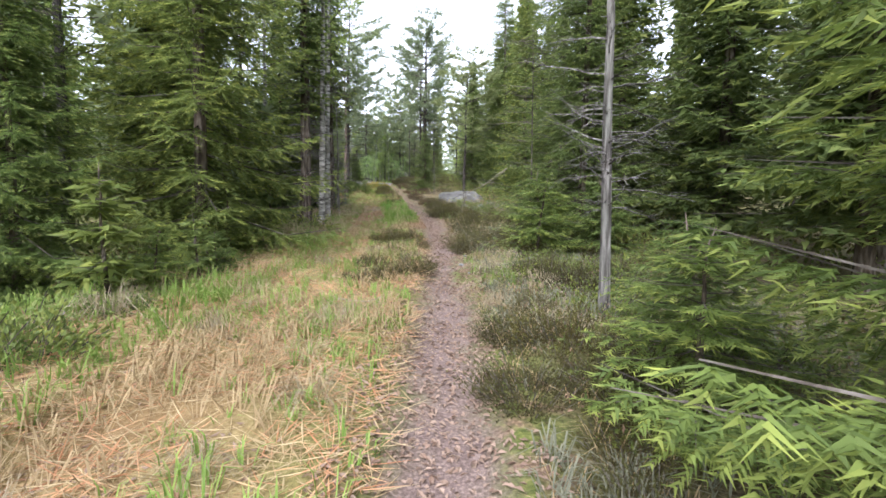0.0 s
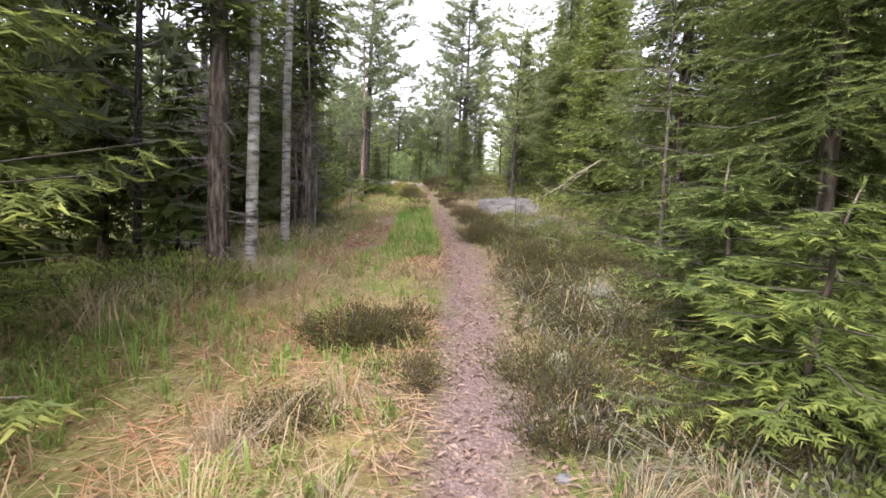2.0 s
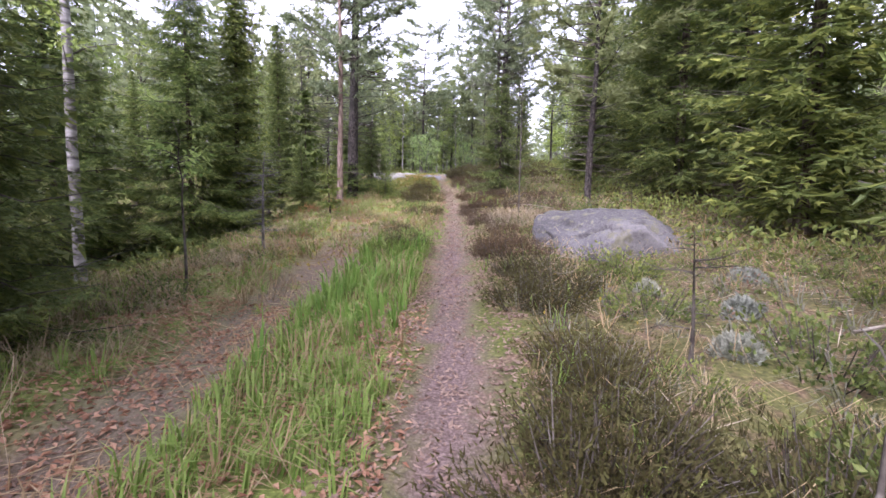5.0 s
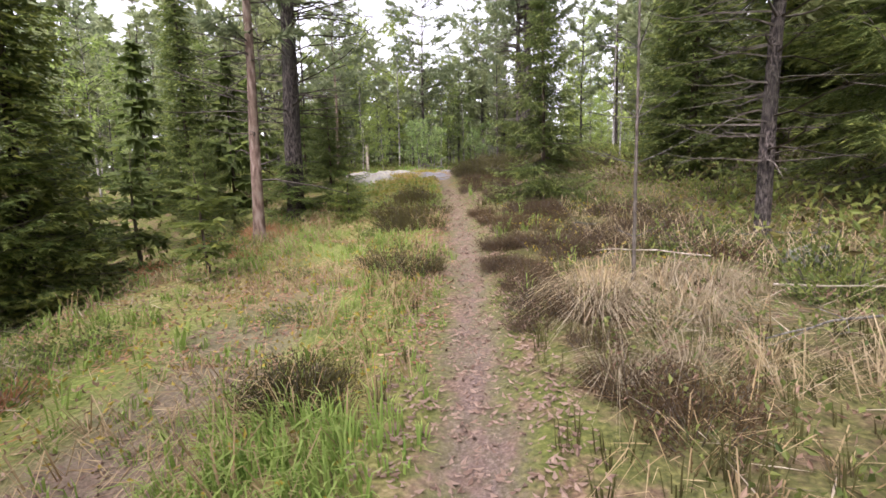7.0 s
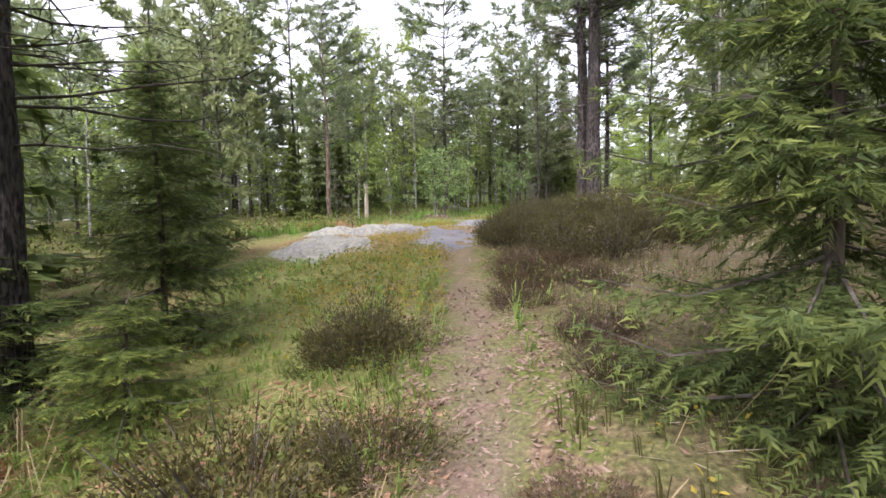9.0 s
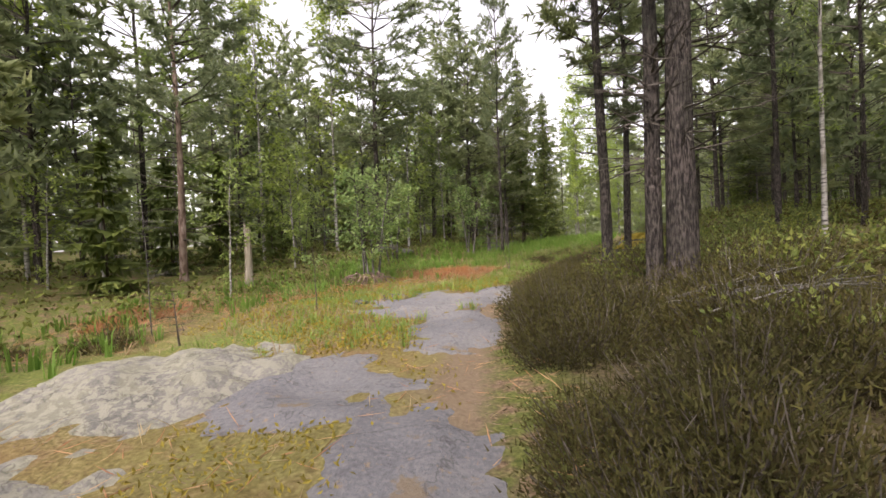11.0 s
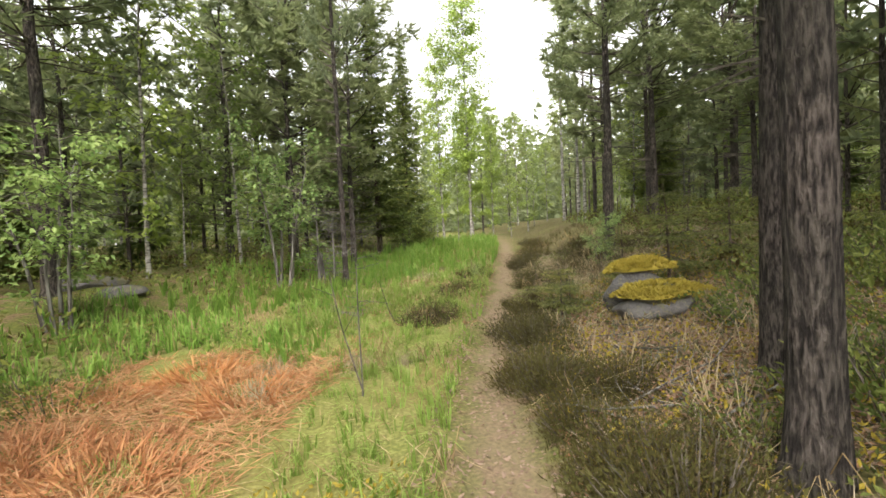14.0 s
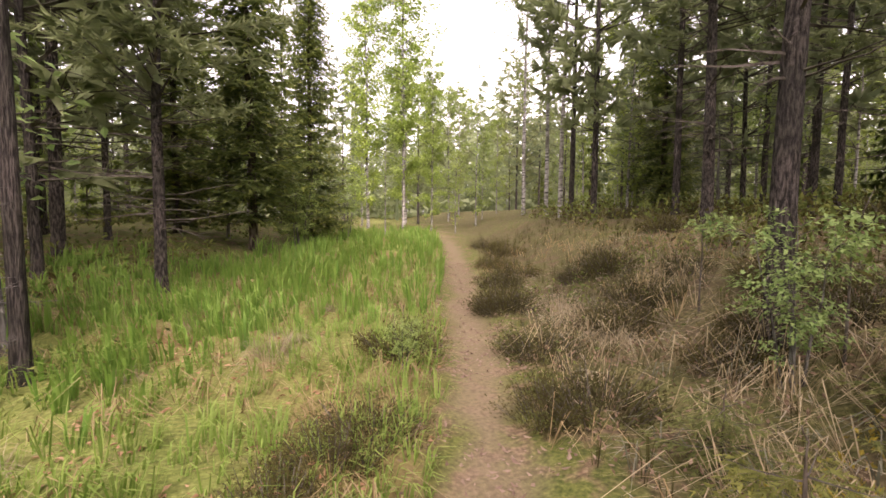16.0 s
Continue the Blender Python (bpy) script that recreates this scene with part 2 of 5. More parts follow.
# ---------------------------------------------------------------- mesh tools
class Build:
    """Collects triangles, with a growth value (tip) for each corner."""

    def __init__(self):
        self.v, self.f, self.a, self.n = [], [], [], 0

    def add(self, v, f, a=0.0):
        v = np.asarray(v, float).reshape(-1, 3)
        self.v.append(v)
        self.f.append(np.asarray(f, np.int64).reshape(-1, 3) + self.n)
        self.a.append(np.broadcast_to(np.asarray(a, float), (len(v),)))
        self.n += len(v)

    def tube(self, pts, radii, sides=6, wob=0.0, rng=None):
        pts, radii = np.asarray(pts, float), np.asarray(radii, float)
        k = len(pts)
        tan = np.gradient(pts, axis=0)
        tan /= np.linalg.norm(tan, axis=1)[:, None] + 1e-9
        ref = np.where(np.abs(tan[:, 2:3]) > .8, np.array([[1., 0, 0]]), np.array([[0, 0, 1.]]))
        u = np.cross(tan, ref)
        u /= np.linalg.norm(u, axis=1)[:, None] + 1e-9
        w = np.cross(tan, u)
        ang = np.linspace(0, 2 * np.pi, sides, endpoint=False)
        r = radii[:, None] * np.ones((1, sides))
        if wob and rng is not None:
            r = r * (1 + wob * rng.uniform(-1, 1, r.shape))
        ring = pts[:, None] + r[..., None] * (np.cos(ang)[None, :, None] * u[:, None] + np.sin(ang)[None, :, None] * w[:, None])
        i, j = np.meshgrid(np.arange(k - 1), np.arange(sides), indexing="ij")
        a, b = i * sides + j, i * sides + (j + 1) % sides
        c, d = a + sides, b + sides
        f = np.concatenate([np.stack([a, b, d], -1).reshape(-1, 3), np.stack([a, d, c], -1).reshape(-1, 3)])
        top = len(pts) * sides
        v = np.concatenate([ring.reshape(-1, 3), pts[-1:]])
        last = (k - 1) * sides
        cap = np.array([[last + q, last + (q + 1) % sides, top] for q in range(sides)])
        self.add(v, np.concatenate([f, cap]))

    def blades(self, base, way, side, length, width, tip0=0.0, tip1=0.0):
        """Pointed triangles from base along way."""
        n = len(base)
        length, width = np.broadcast_to(length, n)[:, None], np.broadcast_to(width, n)[:, None]
        v = np.stack([base - side * width / 2, base + side * width / 2, base + way * length], 1).reshape(-1, 3)
        a = np.stack([np.broadcast_to(tip0, n), np.broadcast_to(tip0, n), np.broadcast_to(tip1, n)], 1).reshape(-1)
        self.add(v, np.arange(3 * n).reshape(-1, 3), a)

    def leaves(self, base, way, side, length, width, tip=0.0, fold=.12):
        """Leaf shapes of two triangles, folded along the middle."""
        n = len(base)
        length, width = np.broadcast_to(length, n)[:, None], np.broadcast_to(width, n)[:, None]
        up = np.cross(side, way)
        mid = base + way * length * .45 + up * length * fold
        v = np.stack([base, mid - side * width / 2, base + way * length, mid + side * width / 2], 1).reshape(-1, 3)
        q = np.arange(n)[:, None] * 4
        f = np.concatenate([q + np.array([[0, 1, 2]]), q + np.array([[0, 2, 3]])])
        self.add(v, f, np.repeat(np.broadcast_to(tip, n), 4))

    def grass(self, base, lean, height, width, rng, tip=0.0):
        """Blades that rise and bend over: three triangles each."""
        n = len(base)
        h, w = np.broadcast_to(height, n)[:, None], np.broadcast_to(width, n)[:, None]
        side = np.stack([-lean[:, 1], lean[:, 0], np.zeros(n)], 1)
        side /= np.linalg.norm(side, axis=1)[:, None] + 1e-9
        mid = base + np.array([0, 0, 1.]) * h * .6 + lean * h * .28
        end = base + np.array([0, 0, 1.]) * h * (1 - .55 * np.linalg.norm(lean, axis=1)[:, None]) + lean * h * .95
        v = np.stack([base - side * w / 2, base + side * w / 2, mid + side * w * .4, mid - side * w * .4, end], 1).reshape(-1, 3)
        q = np.arange(n)[:, None] * 5
        f = np.concatenate([q + np.array([[0, 1, 2]]), q + np.array([[0, 2, 3]]), q + np.array([[3, 2, 4]])])
        a = np.stack([np.zeros(n), np.zeros(n), np.full(n, .3), np.full(n, .3), np.ones(n)], 1) * .6 + np.broadcast_to(tip, n)[:, None]
        self.add(v, f, a.reshape(-1))

    def mesh(self, name, material, smooth=False):
        v, f, a = np.concatenate(self.v), np.concatenate(self.f), np.concatenate(self.a)
        me = bpy.data.meshes.new(name)
        me.vertices.add(len(v))
        me.vertices.foreach_set("co", v.astype(np.float32).ravel())
        me.loops.add(len(f) * 3)
        me.loops.foreach_set("vertex_index", f.astype(np.int32).ravel())
        me.polygons.add(len(f))
        me.polygons.foreach_set("loop_start", np.arange(0, len(f) * 3, 3, dtype=np.int32))
        me.polygons.foreach_set("use_smooth", np.full(len(f), smooth))
        at = me.attributes.new("tip", 'FLOAT', 'POINT')
        at.data.foreach_set("value", a.astype(np.float32))
        me.materials.append(material)
        me.update(calc_edges=True)
        return me


def part(name, build, material, parent, label="", smooth=False):
    ob = new(name, build.mesh(name, material, smooth))
    ob.parent = parent
    if label:
        ob["label"] = label
    return ob


def unit(v):
    return v / (np.linalg.norm(v, axis=-1, keepdims=True) + 1e-9)


def spot(x, y, turn=0.0, size=1.0, sink=0.0, tilt=0.0):
    """A pose on the ground."""
    return pose(x, y, float(land(x, y)) - sink, tilt, tilt * .6, turn) @ Matrix.Scale(size, 4)


# ---------------------------------------------------------------- plants
def trunk_build(h, r, rng, sides=8, lean=.02, wob=.06, flare=1.5):
    b = Build()
    k = max(5, int(h * 1.2))
    z = np.concatenate([[-.15, 0, .12, .35], np.linspace(.8, h, k)])
    bend = np.cumsum(rng.normal(0, lean, (len(z), 2)), 0) * np.clip(z / h, 0, 1)[:, None]
    rr = r * (1 - .93 * np.clip(z / h, 0, 1)) ** .85
    rr[:3] *= (flare, 1 + (flare - 1) * .7, 1 + (flare - 1) * .3)
    pts = np.column_stack([bend, z])
    b.tube(pts, rr, sides, wob, rng)
    return b, pts


def axis_at(pts, z):
    return np.array([np.interp(z, pts[:, 2], pts[:, 0]), np.interp(z, pts[:, 2], pts[:, 1]), z])


def spruce(name, label, seed, h, r, start=.25, fine=1, group="spruces", thin_low=0.0, dense=1.0, material=None, dead=0, stem=.0085):
    """Tiers of drooping branches; each carries flat sprays of needled twigs. fine 2: seen close, 1: near, 0: far."""
    rng = np.random.default_rng(seed)
    tree = tagged(new(name), label, "tree", group)
    tb, axis = trunk_build(h, stem * h + .015, rng, (5, 7, 9)[fine])
    part("trunk", tb, M_BARK, tree, "", True)
    limbs, crown = Build(), Build()
    gap = (.5, .34, .27)[fine] / dense
    z = start
    B, W, S, L, WD, T0, T1 = [], [], [], [], [], [], []
    while z < h - .15:
        share = 1 - z / h
        reach = r * share ** .75 * (1 if z > start + thin_low else .6)
        count = (6, 7, 7)[fine]
        off = rng.uniform(0, 6.28)
        for k in range(count):
            a = off + 6.283 * k / count + rng.normal(0, .22)
            ln = reach * rng.uniform(.72, 1.12)
            if ln < .12:
                continue
            out = np.array([math.cos(a), math.sin(a), 0])
            s = np.linspace(0, 1, 6)
            droop = -.55 * share * rng.uniform(.6, 1.2) + .25 * (1 - share)
            hz = ln * (droop * s + .30 * share * s ** 3 * 1.2)
            pts = axis_at(axis, z + rng.uniform(-.08, .08)) + out * (ln * s)[:, None] + np.array([0, 0, 1.]) * hz[:, None]
            pts[:, 2] = np.maximum(pts[:, 2], .06)
            if fine:
                kk = [0, 2, 5] if fine == 1 else [0, 1, 3, 5]
                limbs.tube(pts[kk], ((.004 + .0055 * ln) * (1 - .85 * s))[kk], 3)
            step = (.30, .20, .10)[fine] / dense
            q = np.arange(.12 if fine else .2, 1.0, step / max(ln, .2))
            for sgn in (-1, 1, 0):
                if sgn == 0 and not fine:
                    continue
                p = np.column_stack([np.interp(q, s, pts[:, c]) for c in range(3)])
                n = len(q)
                lat = np.array([-out[1], out[0], 0]) * sgn
                fan = unit(out * rng.uniform(.55, .95, (n, 1)) + lat * rng.uniform(.7, 1.0, (n, 1)) + np.array([0, 0, 1.]) * rng.uniform(-.5, .08, (n, 1)))
                tl = (.34 * ln + .1) * (1.05 - q) * rng.uniform(.6, 1.15, n) + .06
                if sgn == 0:
                    fan = unit(out * rng.uniform(.2, .7, (n, 1)) + np.array([-out[1], out[0], 0]) * rng.uniform(-.5, .5, (n, 1)) + np.array([0, 0, -1.]) * rng.uniform(.3, .9, (n, 1)))
                    tl = tl * .6
                if fine == 0:
                    B.append(p); W.append(fan); S.append(unit(np.cross(fan, [0, 0, 1.]) + rng.normal(0, .3, (n, 3)))); L.append(tl * 1.3 + .14); WD.append(.2 + .28 * tl); T0.append(q * 0); T1.append(.35 * q * rng.random(n))
                    hang = unit(fan * .5 + np.array([0, 0, -1.]))
                    B.append(p); W.append(hang); S.append(unit(np.cross(hang, out) + rng.normal(0, .2, (n, 3)))); L.append(tl * .6 + .16); WD.append(.2 + .12 * tl); T0.append(q * 0); T1.append(q * 0)
                    continue
                nd = (0, .10, .019)[fine]
                m = int(np.ceil(tl.max() / nd))
                u = (np.arange(m) + .5) * nd
                keep = u[None] < tl[:, None]
                sag = np.array([0, 0, -1.]) * (u[None, :, None] ** 2) * .55
                pp = p[:, None] + fan[:, None] * u[None, :, None] + sag
                frac = (u[None] / tl[:, None])
                for side_sign in (-1, 1):
                    flat = unit(np.cross(fan, [0, 0, 1.])) * side_sign
                    way = unit(fan[:, None] * .8 + flat[:, None] * rng.uniform(.45, .9, (n, m, 1)) + np.array([0, 0, 1.]) * rng.uniform(-.35, .35, (n, m, 1)))
                    sd = unit(np.cross(way, np.array([0, 0, 1.])) + rng.normal(0, .45, (n, m, 3)))
                    B.append(pp[keep]); W.append(way[keep]); S.append(sd[keep])
                    c = int(keep.sum())
                    L.append(rng.uniform(.7, 1.3, c) * (0, .16, .056)[fine]); WD.append(rng.uniform(.7, 1.2, c) * (0, .082, .0145)[fine])
                    tp = np.clip((frac[keep] - .55) * 2, 0, 1) * np.repeat(q[:, None] > .25, m, 1)[keep] * rng.uniform(.2, .95, c)
                    T0.append(tp * .8); T1.append(tp)
        z += gap * rng.uniform(.75, 1.25) * (.55 + .45 * share)
    crown.blades(np.concatenate(B), np.concatenate(W), np.concatenate(S), np.concatenate(L), np.concatenate(WD), np.concatenate(T0), np.concatenate(T1))
    top = axis_at(axis, h)
    crown.blades(top + np.zeros((6, 3)), unit(rng.normal(0, .35, (6, 3)) + np.array([0, 0, 1.])), unit(rng.normal(0, 1, (6, 3))), min(.3, .05 * h), min(.05, .01 * h))
    part("crown", crown, material or M_SPRUCE, tree)
    if dead:
        dry = Build()
        bare_branches(dry, axis, rng, .25, start + 1.2, dead, 1.15, -.05, .011, 5)
        part("dead_branchwork", dry, M_DEADWOOD, tree, "bare grey dead lower branches")["kind"] = "stuff"
    if fine:
        part("branchwork", limbs, M_TWIG, tree)["kind"] = "stuff"
    return tree


def bare_branches(b, axis, rng, z0, z1, count, reach, up=.1, r=.012, forks=3, sides=3):
    """Dead side branches with a few forked twigs."""
    for _ in range(count):
        z = rng.uniform(z0, z1)
        a = rng.uniform(0, 6.283)
        ln = reach * rng.uniform(.35, 1)
        out = np.array([math.cos(a), math.sin(a), 0])
        s = np.linspace(0, 1, 5)
        crook = np.cumsum(rng.normal(0, .05 * ln, (5, 3)), 0)
        pts = axis_at(axis, z) + out * (ln * s)[:, None] + np.array([0, 0, 1.]) * (ln * (up * s + rng.uniform(-.35, .25) * s * s))[:, None] + crook * s[:, None]
        b.tube(pts, r * (1 - .8 * s) * (.5 + ln / reach), sides)
        for _ in range(forks):
            i = rng.integers(1, 4)
            way = unit(out * .7 + np.array([-out[1], out[0], 0]) * rng.uniform(-1, 1) + np.array([0, 0, rng.uniform(-.5, .4)]))
            e = pts[i] + way * ln * rng.uniform(.2, .45)
            b.tube(np.array([pts[i], (pts[i] + e) / 2 + rng.normal(0, .02, 3), e]), np.array([.45, .3, .12]) * r, 3)


def pine(name, label, seed, h, r, base=.45, fine=1, material=None, dead=14, group="pines", stem=.0060, dead_from=.12, reach=1.25):
    """A straight trunk, dead grey lower branches and an open crown of needle tufts."""
    rng = np.random.default_rng(seed)
    tree = tagged(new(name), label, "tree", group)
    tb, axis = trunk_build(h, stem * h + .02, rng, (6, 9, 12)[fine], .03, .07)
    part("trunk", tb, material or M_PINEBARK, tree, "", True)
    twigs, crown = Build(), Build()
    bare_branches(twigs, axis, rng, dead_from * h, base * h + .8, dead if fine else dead // 3, reach, .05, .013, 3 if fine else 1)
    z = base * h
    tb_, tw_ = [], []
    while z < h:
        share = (h - z) / (h * (1 - base))
        for k in range((4, 5, 5)[fine]):
            a = rng.uniform(0, 6.283)
            ln = r * (.25 + .75 * math.sin(math.pi * min(.95, share * .75 + .12))) * rng.uniform(.55, 1.1)
            out = np.array([math.cos(a), math.sin(a), 0])
            s = np.linspace(0, 1, 5)
            pts = axis_at(axis, z) + out * (ln * s)[:, None] + np.array([0, 0, 1.]) * (ln * (rng.uniform(.05, .35) * s + .25 * (1 - share) * s + .18 * s * s))[:, None] + np.cumsum(rng.normal(0, .03 * ln, (5, 3)), 0) * s[:, None]
            twigs.tube(pts, (.008 + .012 * ln) * (1 - .8 * s), 3)
            n = int((5, 13, 16)[fine] * max(ln, .4))
            q = rng.uniform(.3, 1, n) ** .7
            p = np.column_stack([np.interp(q, s, pts[:, c]) for c in range(3)])
            spread = unit(out * .6 + np.array([-out[1], out[0], 0]) * rng.uniform(-1.1, 1.1, (n, 1)) + np.array([0, 0, 1.]) * rng.uniform(-.1, .6, (n, 1)))
            p = p + spread * (rng.uniform(.05, .38, n) * min(1, ln))[:, None]
            tb_.append(p); tw_.append(spread)
        z += (.62, .45, .40)[fine] * rng.uniform(.7, 1.3)
    p, w = np.concatenate(tb_), np.concatenate(tw_)
    per = (6, 9, 12)[fine]
    base_p = np.repeat(p, per, 0)
    ways = unit(np.repeat(w, per, 0) * .75 + rng.normal(0, .6, (len(base_p), 3)))
    back = np.repeat(w, per, 0) * rng.uniform(-.12, .06, (len(base_p), 1))
    crown.blades(base_p + back, ways, unit(np.cross(ways, rng.normal(0, 1, (len(base_p), 3)))), rng.uniform(.7, 1.25, len(base_p)) * (.34, .20, .15)[fine], (.135, .046, .026)[fine], 0, rng.uniform(0, .5, len(base_p)))
    part("crown", crown, M_PINE, tree)
    part("branchwork", twigs, M_TWIG, tree, "bare grey lower branches")["kind"] = "stuff"
    return tree


def broadleaf(name, label, seed, h, r, base=.3, material=None, bark_mat=None, leaf=.06, count=26, per=60, stems=1, fine=1, group="birches", stem=.0062, up=.9):
    """Birch and rowan: thin rising limbs with loose leaves."""
    rng = np.random.default_rng(seed)
    tree = tagged(new(name), label, "tree", group)
    twigs, crown = Build(), Build()
    for k in range(stems):
        tb, axis = trunk_build(h * (1 if k == 0 else rng.uniform(.6, .95)), stem * h + .008, rng, (5, 8, 10)[fine], .035, .03, 1.25)
        if stems > 1:
            a = 6.283 * k / stems
            shift = np.array([math.cos(a), math.sin(a), 0]) * .12
            tb.v = [v + shift * (1 + 2.5 * np.clip(v[:, 2:3], 0, None) / h) for v in tb.v]
            axis = axis + shift * (1 + 2.5 * np.clip(axis[:, 2:3], 0, None) / h)
        part("trunk", tb, bark_mat or M_BIRCHBARK, tree, "", True)
        hh = axis[-1, 2]
        P, W = [], []
        for _ in range(count):
            z = hh * (base + (1 - base) * rng.random() ** .8)
            a = rng.uniform(0, 6.283)
            share = (hh - z) / (hh * (1 - base) + .01)
            ln = r * (.3 + .7 * math.sin(math.pi * min(1, share * .8 + .15))) * rng.uniform(.5, 1.1)
            out = np.array([math.cos(a), math.sin(a), 0])
            s = np.linspace(0, 1, 5)
            pts = axis_at(axis, z) + out * (ln * s)[:, None] + np.array([0, 0, 1.]) * (ln * (up * s - .45 * s * s))[:, None] + np.cumsum(rng.normal(0, .04 * ln, (5, 3)), 0) * s[:, None]
            twigs.tube(pts, (.004 + .008 * ln) * (1 - .8 * s), 3)
            n = per
            q = rng.uniform(.2, 1.05, n)
            p = np.column_stack([np.interp(q, s, pts[:, c]) for c in range(3)]) + rng.normal(0, .09 * ln + .02, (n, 3))
            P.append(p); W.append(unit(out + rng.normal(0, .6, (n, 3)) + np.array([0, 0, -.35])))
        P, W = np.concatenate(P), np.concatenate(W)
        crown.leaves(P, W, unit(np.cross(W, [0, 0, 1.]) + rng.normal(0, .4, P.shape)), leaf * rng.uniform(.7, 1.3, len(P)), leaf * .62, rng.uniform(0, .8, len(P)))
    part("crown", crown, material or M_BIRCH, tree)
    part("branchwork", twigs, M_TWIG, tree)["kind"] = "stuff"
    return tree


def bush(name, label, seed, h, r, material, stems=70, leaf=.05, width=.02, per=14, upright=.8, group="", category="bush", wood=M_TWIG, pointed=True, loose=.028):
    """A low shrub: many stems from the ground, each set with small leaves."""
    rng = np.random.default_rng(seed)
    ob = tagged(new(name), label, category, group)
    wood_b, green = Build(), Build()
    P, W, T = [], [], []
    for _ in range(stems):
        a, rad = rng.uniform(0, 6.283), r * rng.random() ** .5
        foot = np.array([math.cos(a) * rad * .55, math.sin(a) * rad * .55, -.03])
        ln = h * rng.uniform(.6, 1.1) * (1 - .35 * (rad / r) ** 2)
        way = unit(np.array([math.cos(a) * rad / r * (1.15 - upright) * 2.2, math.sin(a) * rad / r * (1.15 - upright) * 2.2, 1]) + rng.normal(0, .13, 3))
        s = np.linspace(0, 1, 3)
        pts = foot + way * (ln * s)[:, None] + np.cumsum(rng.normal(0, .05 * ln, (3, 3)), 0) * s[:, None]
        wood_b.tube(pts[::2], np.array([.0032, .0014]) * (1 + h), 3)
        q = rng.uniform(.22, 1.02, per)
        p = np.column_stack([np.interp(q, s, pts[:, c]) for c in range(3)]) + rng.normal(0, loose * (1 + h), (per, 3)) * np.array([1, 1, .4])
        P.append(p); W.append(unit(way + rng.normal(0, .5, (per, 3)))); T.append(np.clip(q - .35, 0, 1) * rng.uniform(.1, 1.1, per))
    P, W, T = np.concatenate(P), np.concatenate(W), np.concatenate(T)
    sd = unit(np.cross(W, rng.normal(0, 1, P.shape)))
    if pointed:
        green.blades(P, W, sd, leaf * rng.uniform(.7, 1.3, len(P)), width, T * .8, T)
    else:
        green.leaves(P, W, sd, leaf * rng.uniform(.7, 1.3, len(P)), width, T)
    part("stemwork", wood_b, wood, ob)["kind"] = "stuff"
    part("foliage", green, material, ob)
    return ob


# ---------------------------------------------------------------- ground
def patches(x, y, spots):
    d = off_line(x, y)
    n = (vnoise(x * 1.3, y * 1.3, 25) - .5) * 1.1 + (vnoise(x * 3.6, y * 3.6, 22) - .5) * .7 + (vnoise(x * 9, y * 9, 27) - .5) * .5 + (vnoise(x * 21, y * 21, 28) - .5) * .35
    best = np.full(np.shape(d), -2.0)
    for dc, yc, rd, ry in spots:
        best = np.maximum(best, 1.15 - ((d - dc) / rd) ** 2 - ((y - yc) / ry) ** 2)
    return np.minimum(best + n * .8, .5 + (np.interp(y, [33, 36], [.0, .12]) - d) / .25)


GREY_SPOTS = ((-1.4, 32.3, .85, .75), (-.95, 35.35, 1.15, 1.15), (-.3, 36.3, .5, 1.0), (-.4, 30.6, .55, 1.1), (-.45, 34.0, .5, 1.2))
PALE_SPOTS = ((-2.5, 32.6, 1.25, 1.1), (-2.1, 30.2, .85, 1.1))


def slab_mask(x, y):
    """Above .5 where bedrock lies bare beside and under the path."""
    return np.maximum(patches(x, y, GREY_SPOTS), patches(x, y, PALE_SPOTS))


def cover(x, y):
    """Shares of bare path, of sand in it, of straw and of green grass on the ground."""
    d = off_line(x, y)
    w = np.interp(y, [12, 18, 20, 29, 34, 37], [.135, .11, .07, .08, .13, .10]) + .08 * (vnoise(y * .8, y * 0, 31) - .5)
    edge = (vnoise(x * 5, y * 5, 32) - .5) * .16
    path = 1 - smooth01((np.abs(d + edge + np.interp(y, [28, 31, 35, 38], [0, .28, .2, 0])) - w) / .16)
    track = (1 - smooth01((np.abs(d + 1.55 + edge) - .22) / .3)) * smooth01((24 - y) / 4) * smooth01((y - 8) / 5) * .75
    sandy = smooth01((y - 22) / 8)
    patch = vnoise(x * .8, y * .8, 33)
    left = smooth01((-d - .2) / .3) * (1 - smooth01((-d - 3.2) / 1.2))
    straw = left * np.interp(y, [0, 10, 14, 24, 30, 36, 42], [1, .95, .7, .6, .6, .65, .75]) * np.clip(patch * 1.8, 0, 1)
    green = left * np.interp(y, [0, 9, 13, 20, 28, 34, 50], [.25, .35, .6, .6, .6, .6, .55]) * np.clip((1 - patch) * 1.6, 0, 1)
    heath = smooth01((d - .35) / .4) * np.interp(y, [0, 8, 14, 26, 29, 36, 38, 41, 44, 60], [.85, .85, .7, .75, 1, 1, .8, .45, .75, .6]) * np.clip(.35 + patch, 0, 1)
    path = path * np.interp(y, [19, 22, 29, 32, 34, 38, 43], [1, .7, .7, 1, 1, .75, .8])
    return np.maximum(path, track), sandy, straw, green, heath


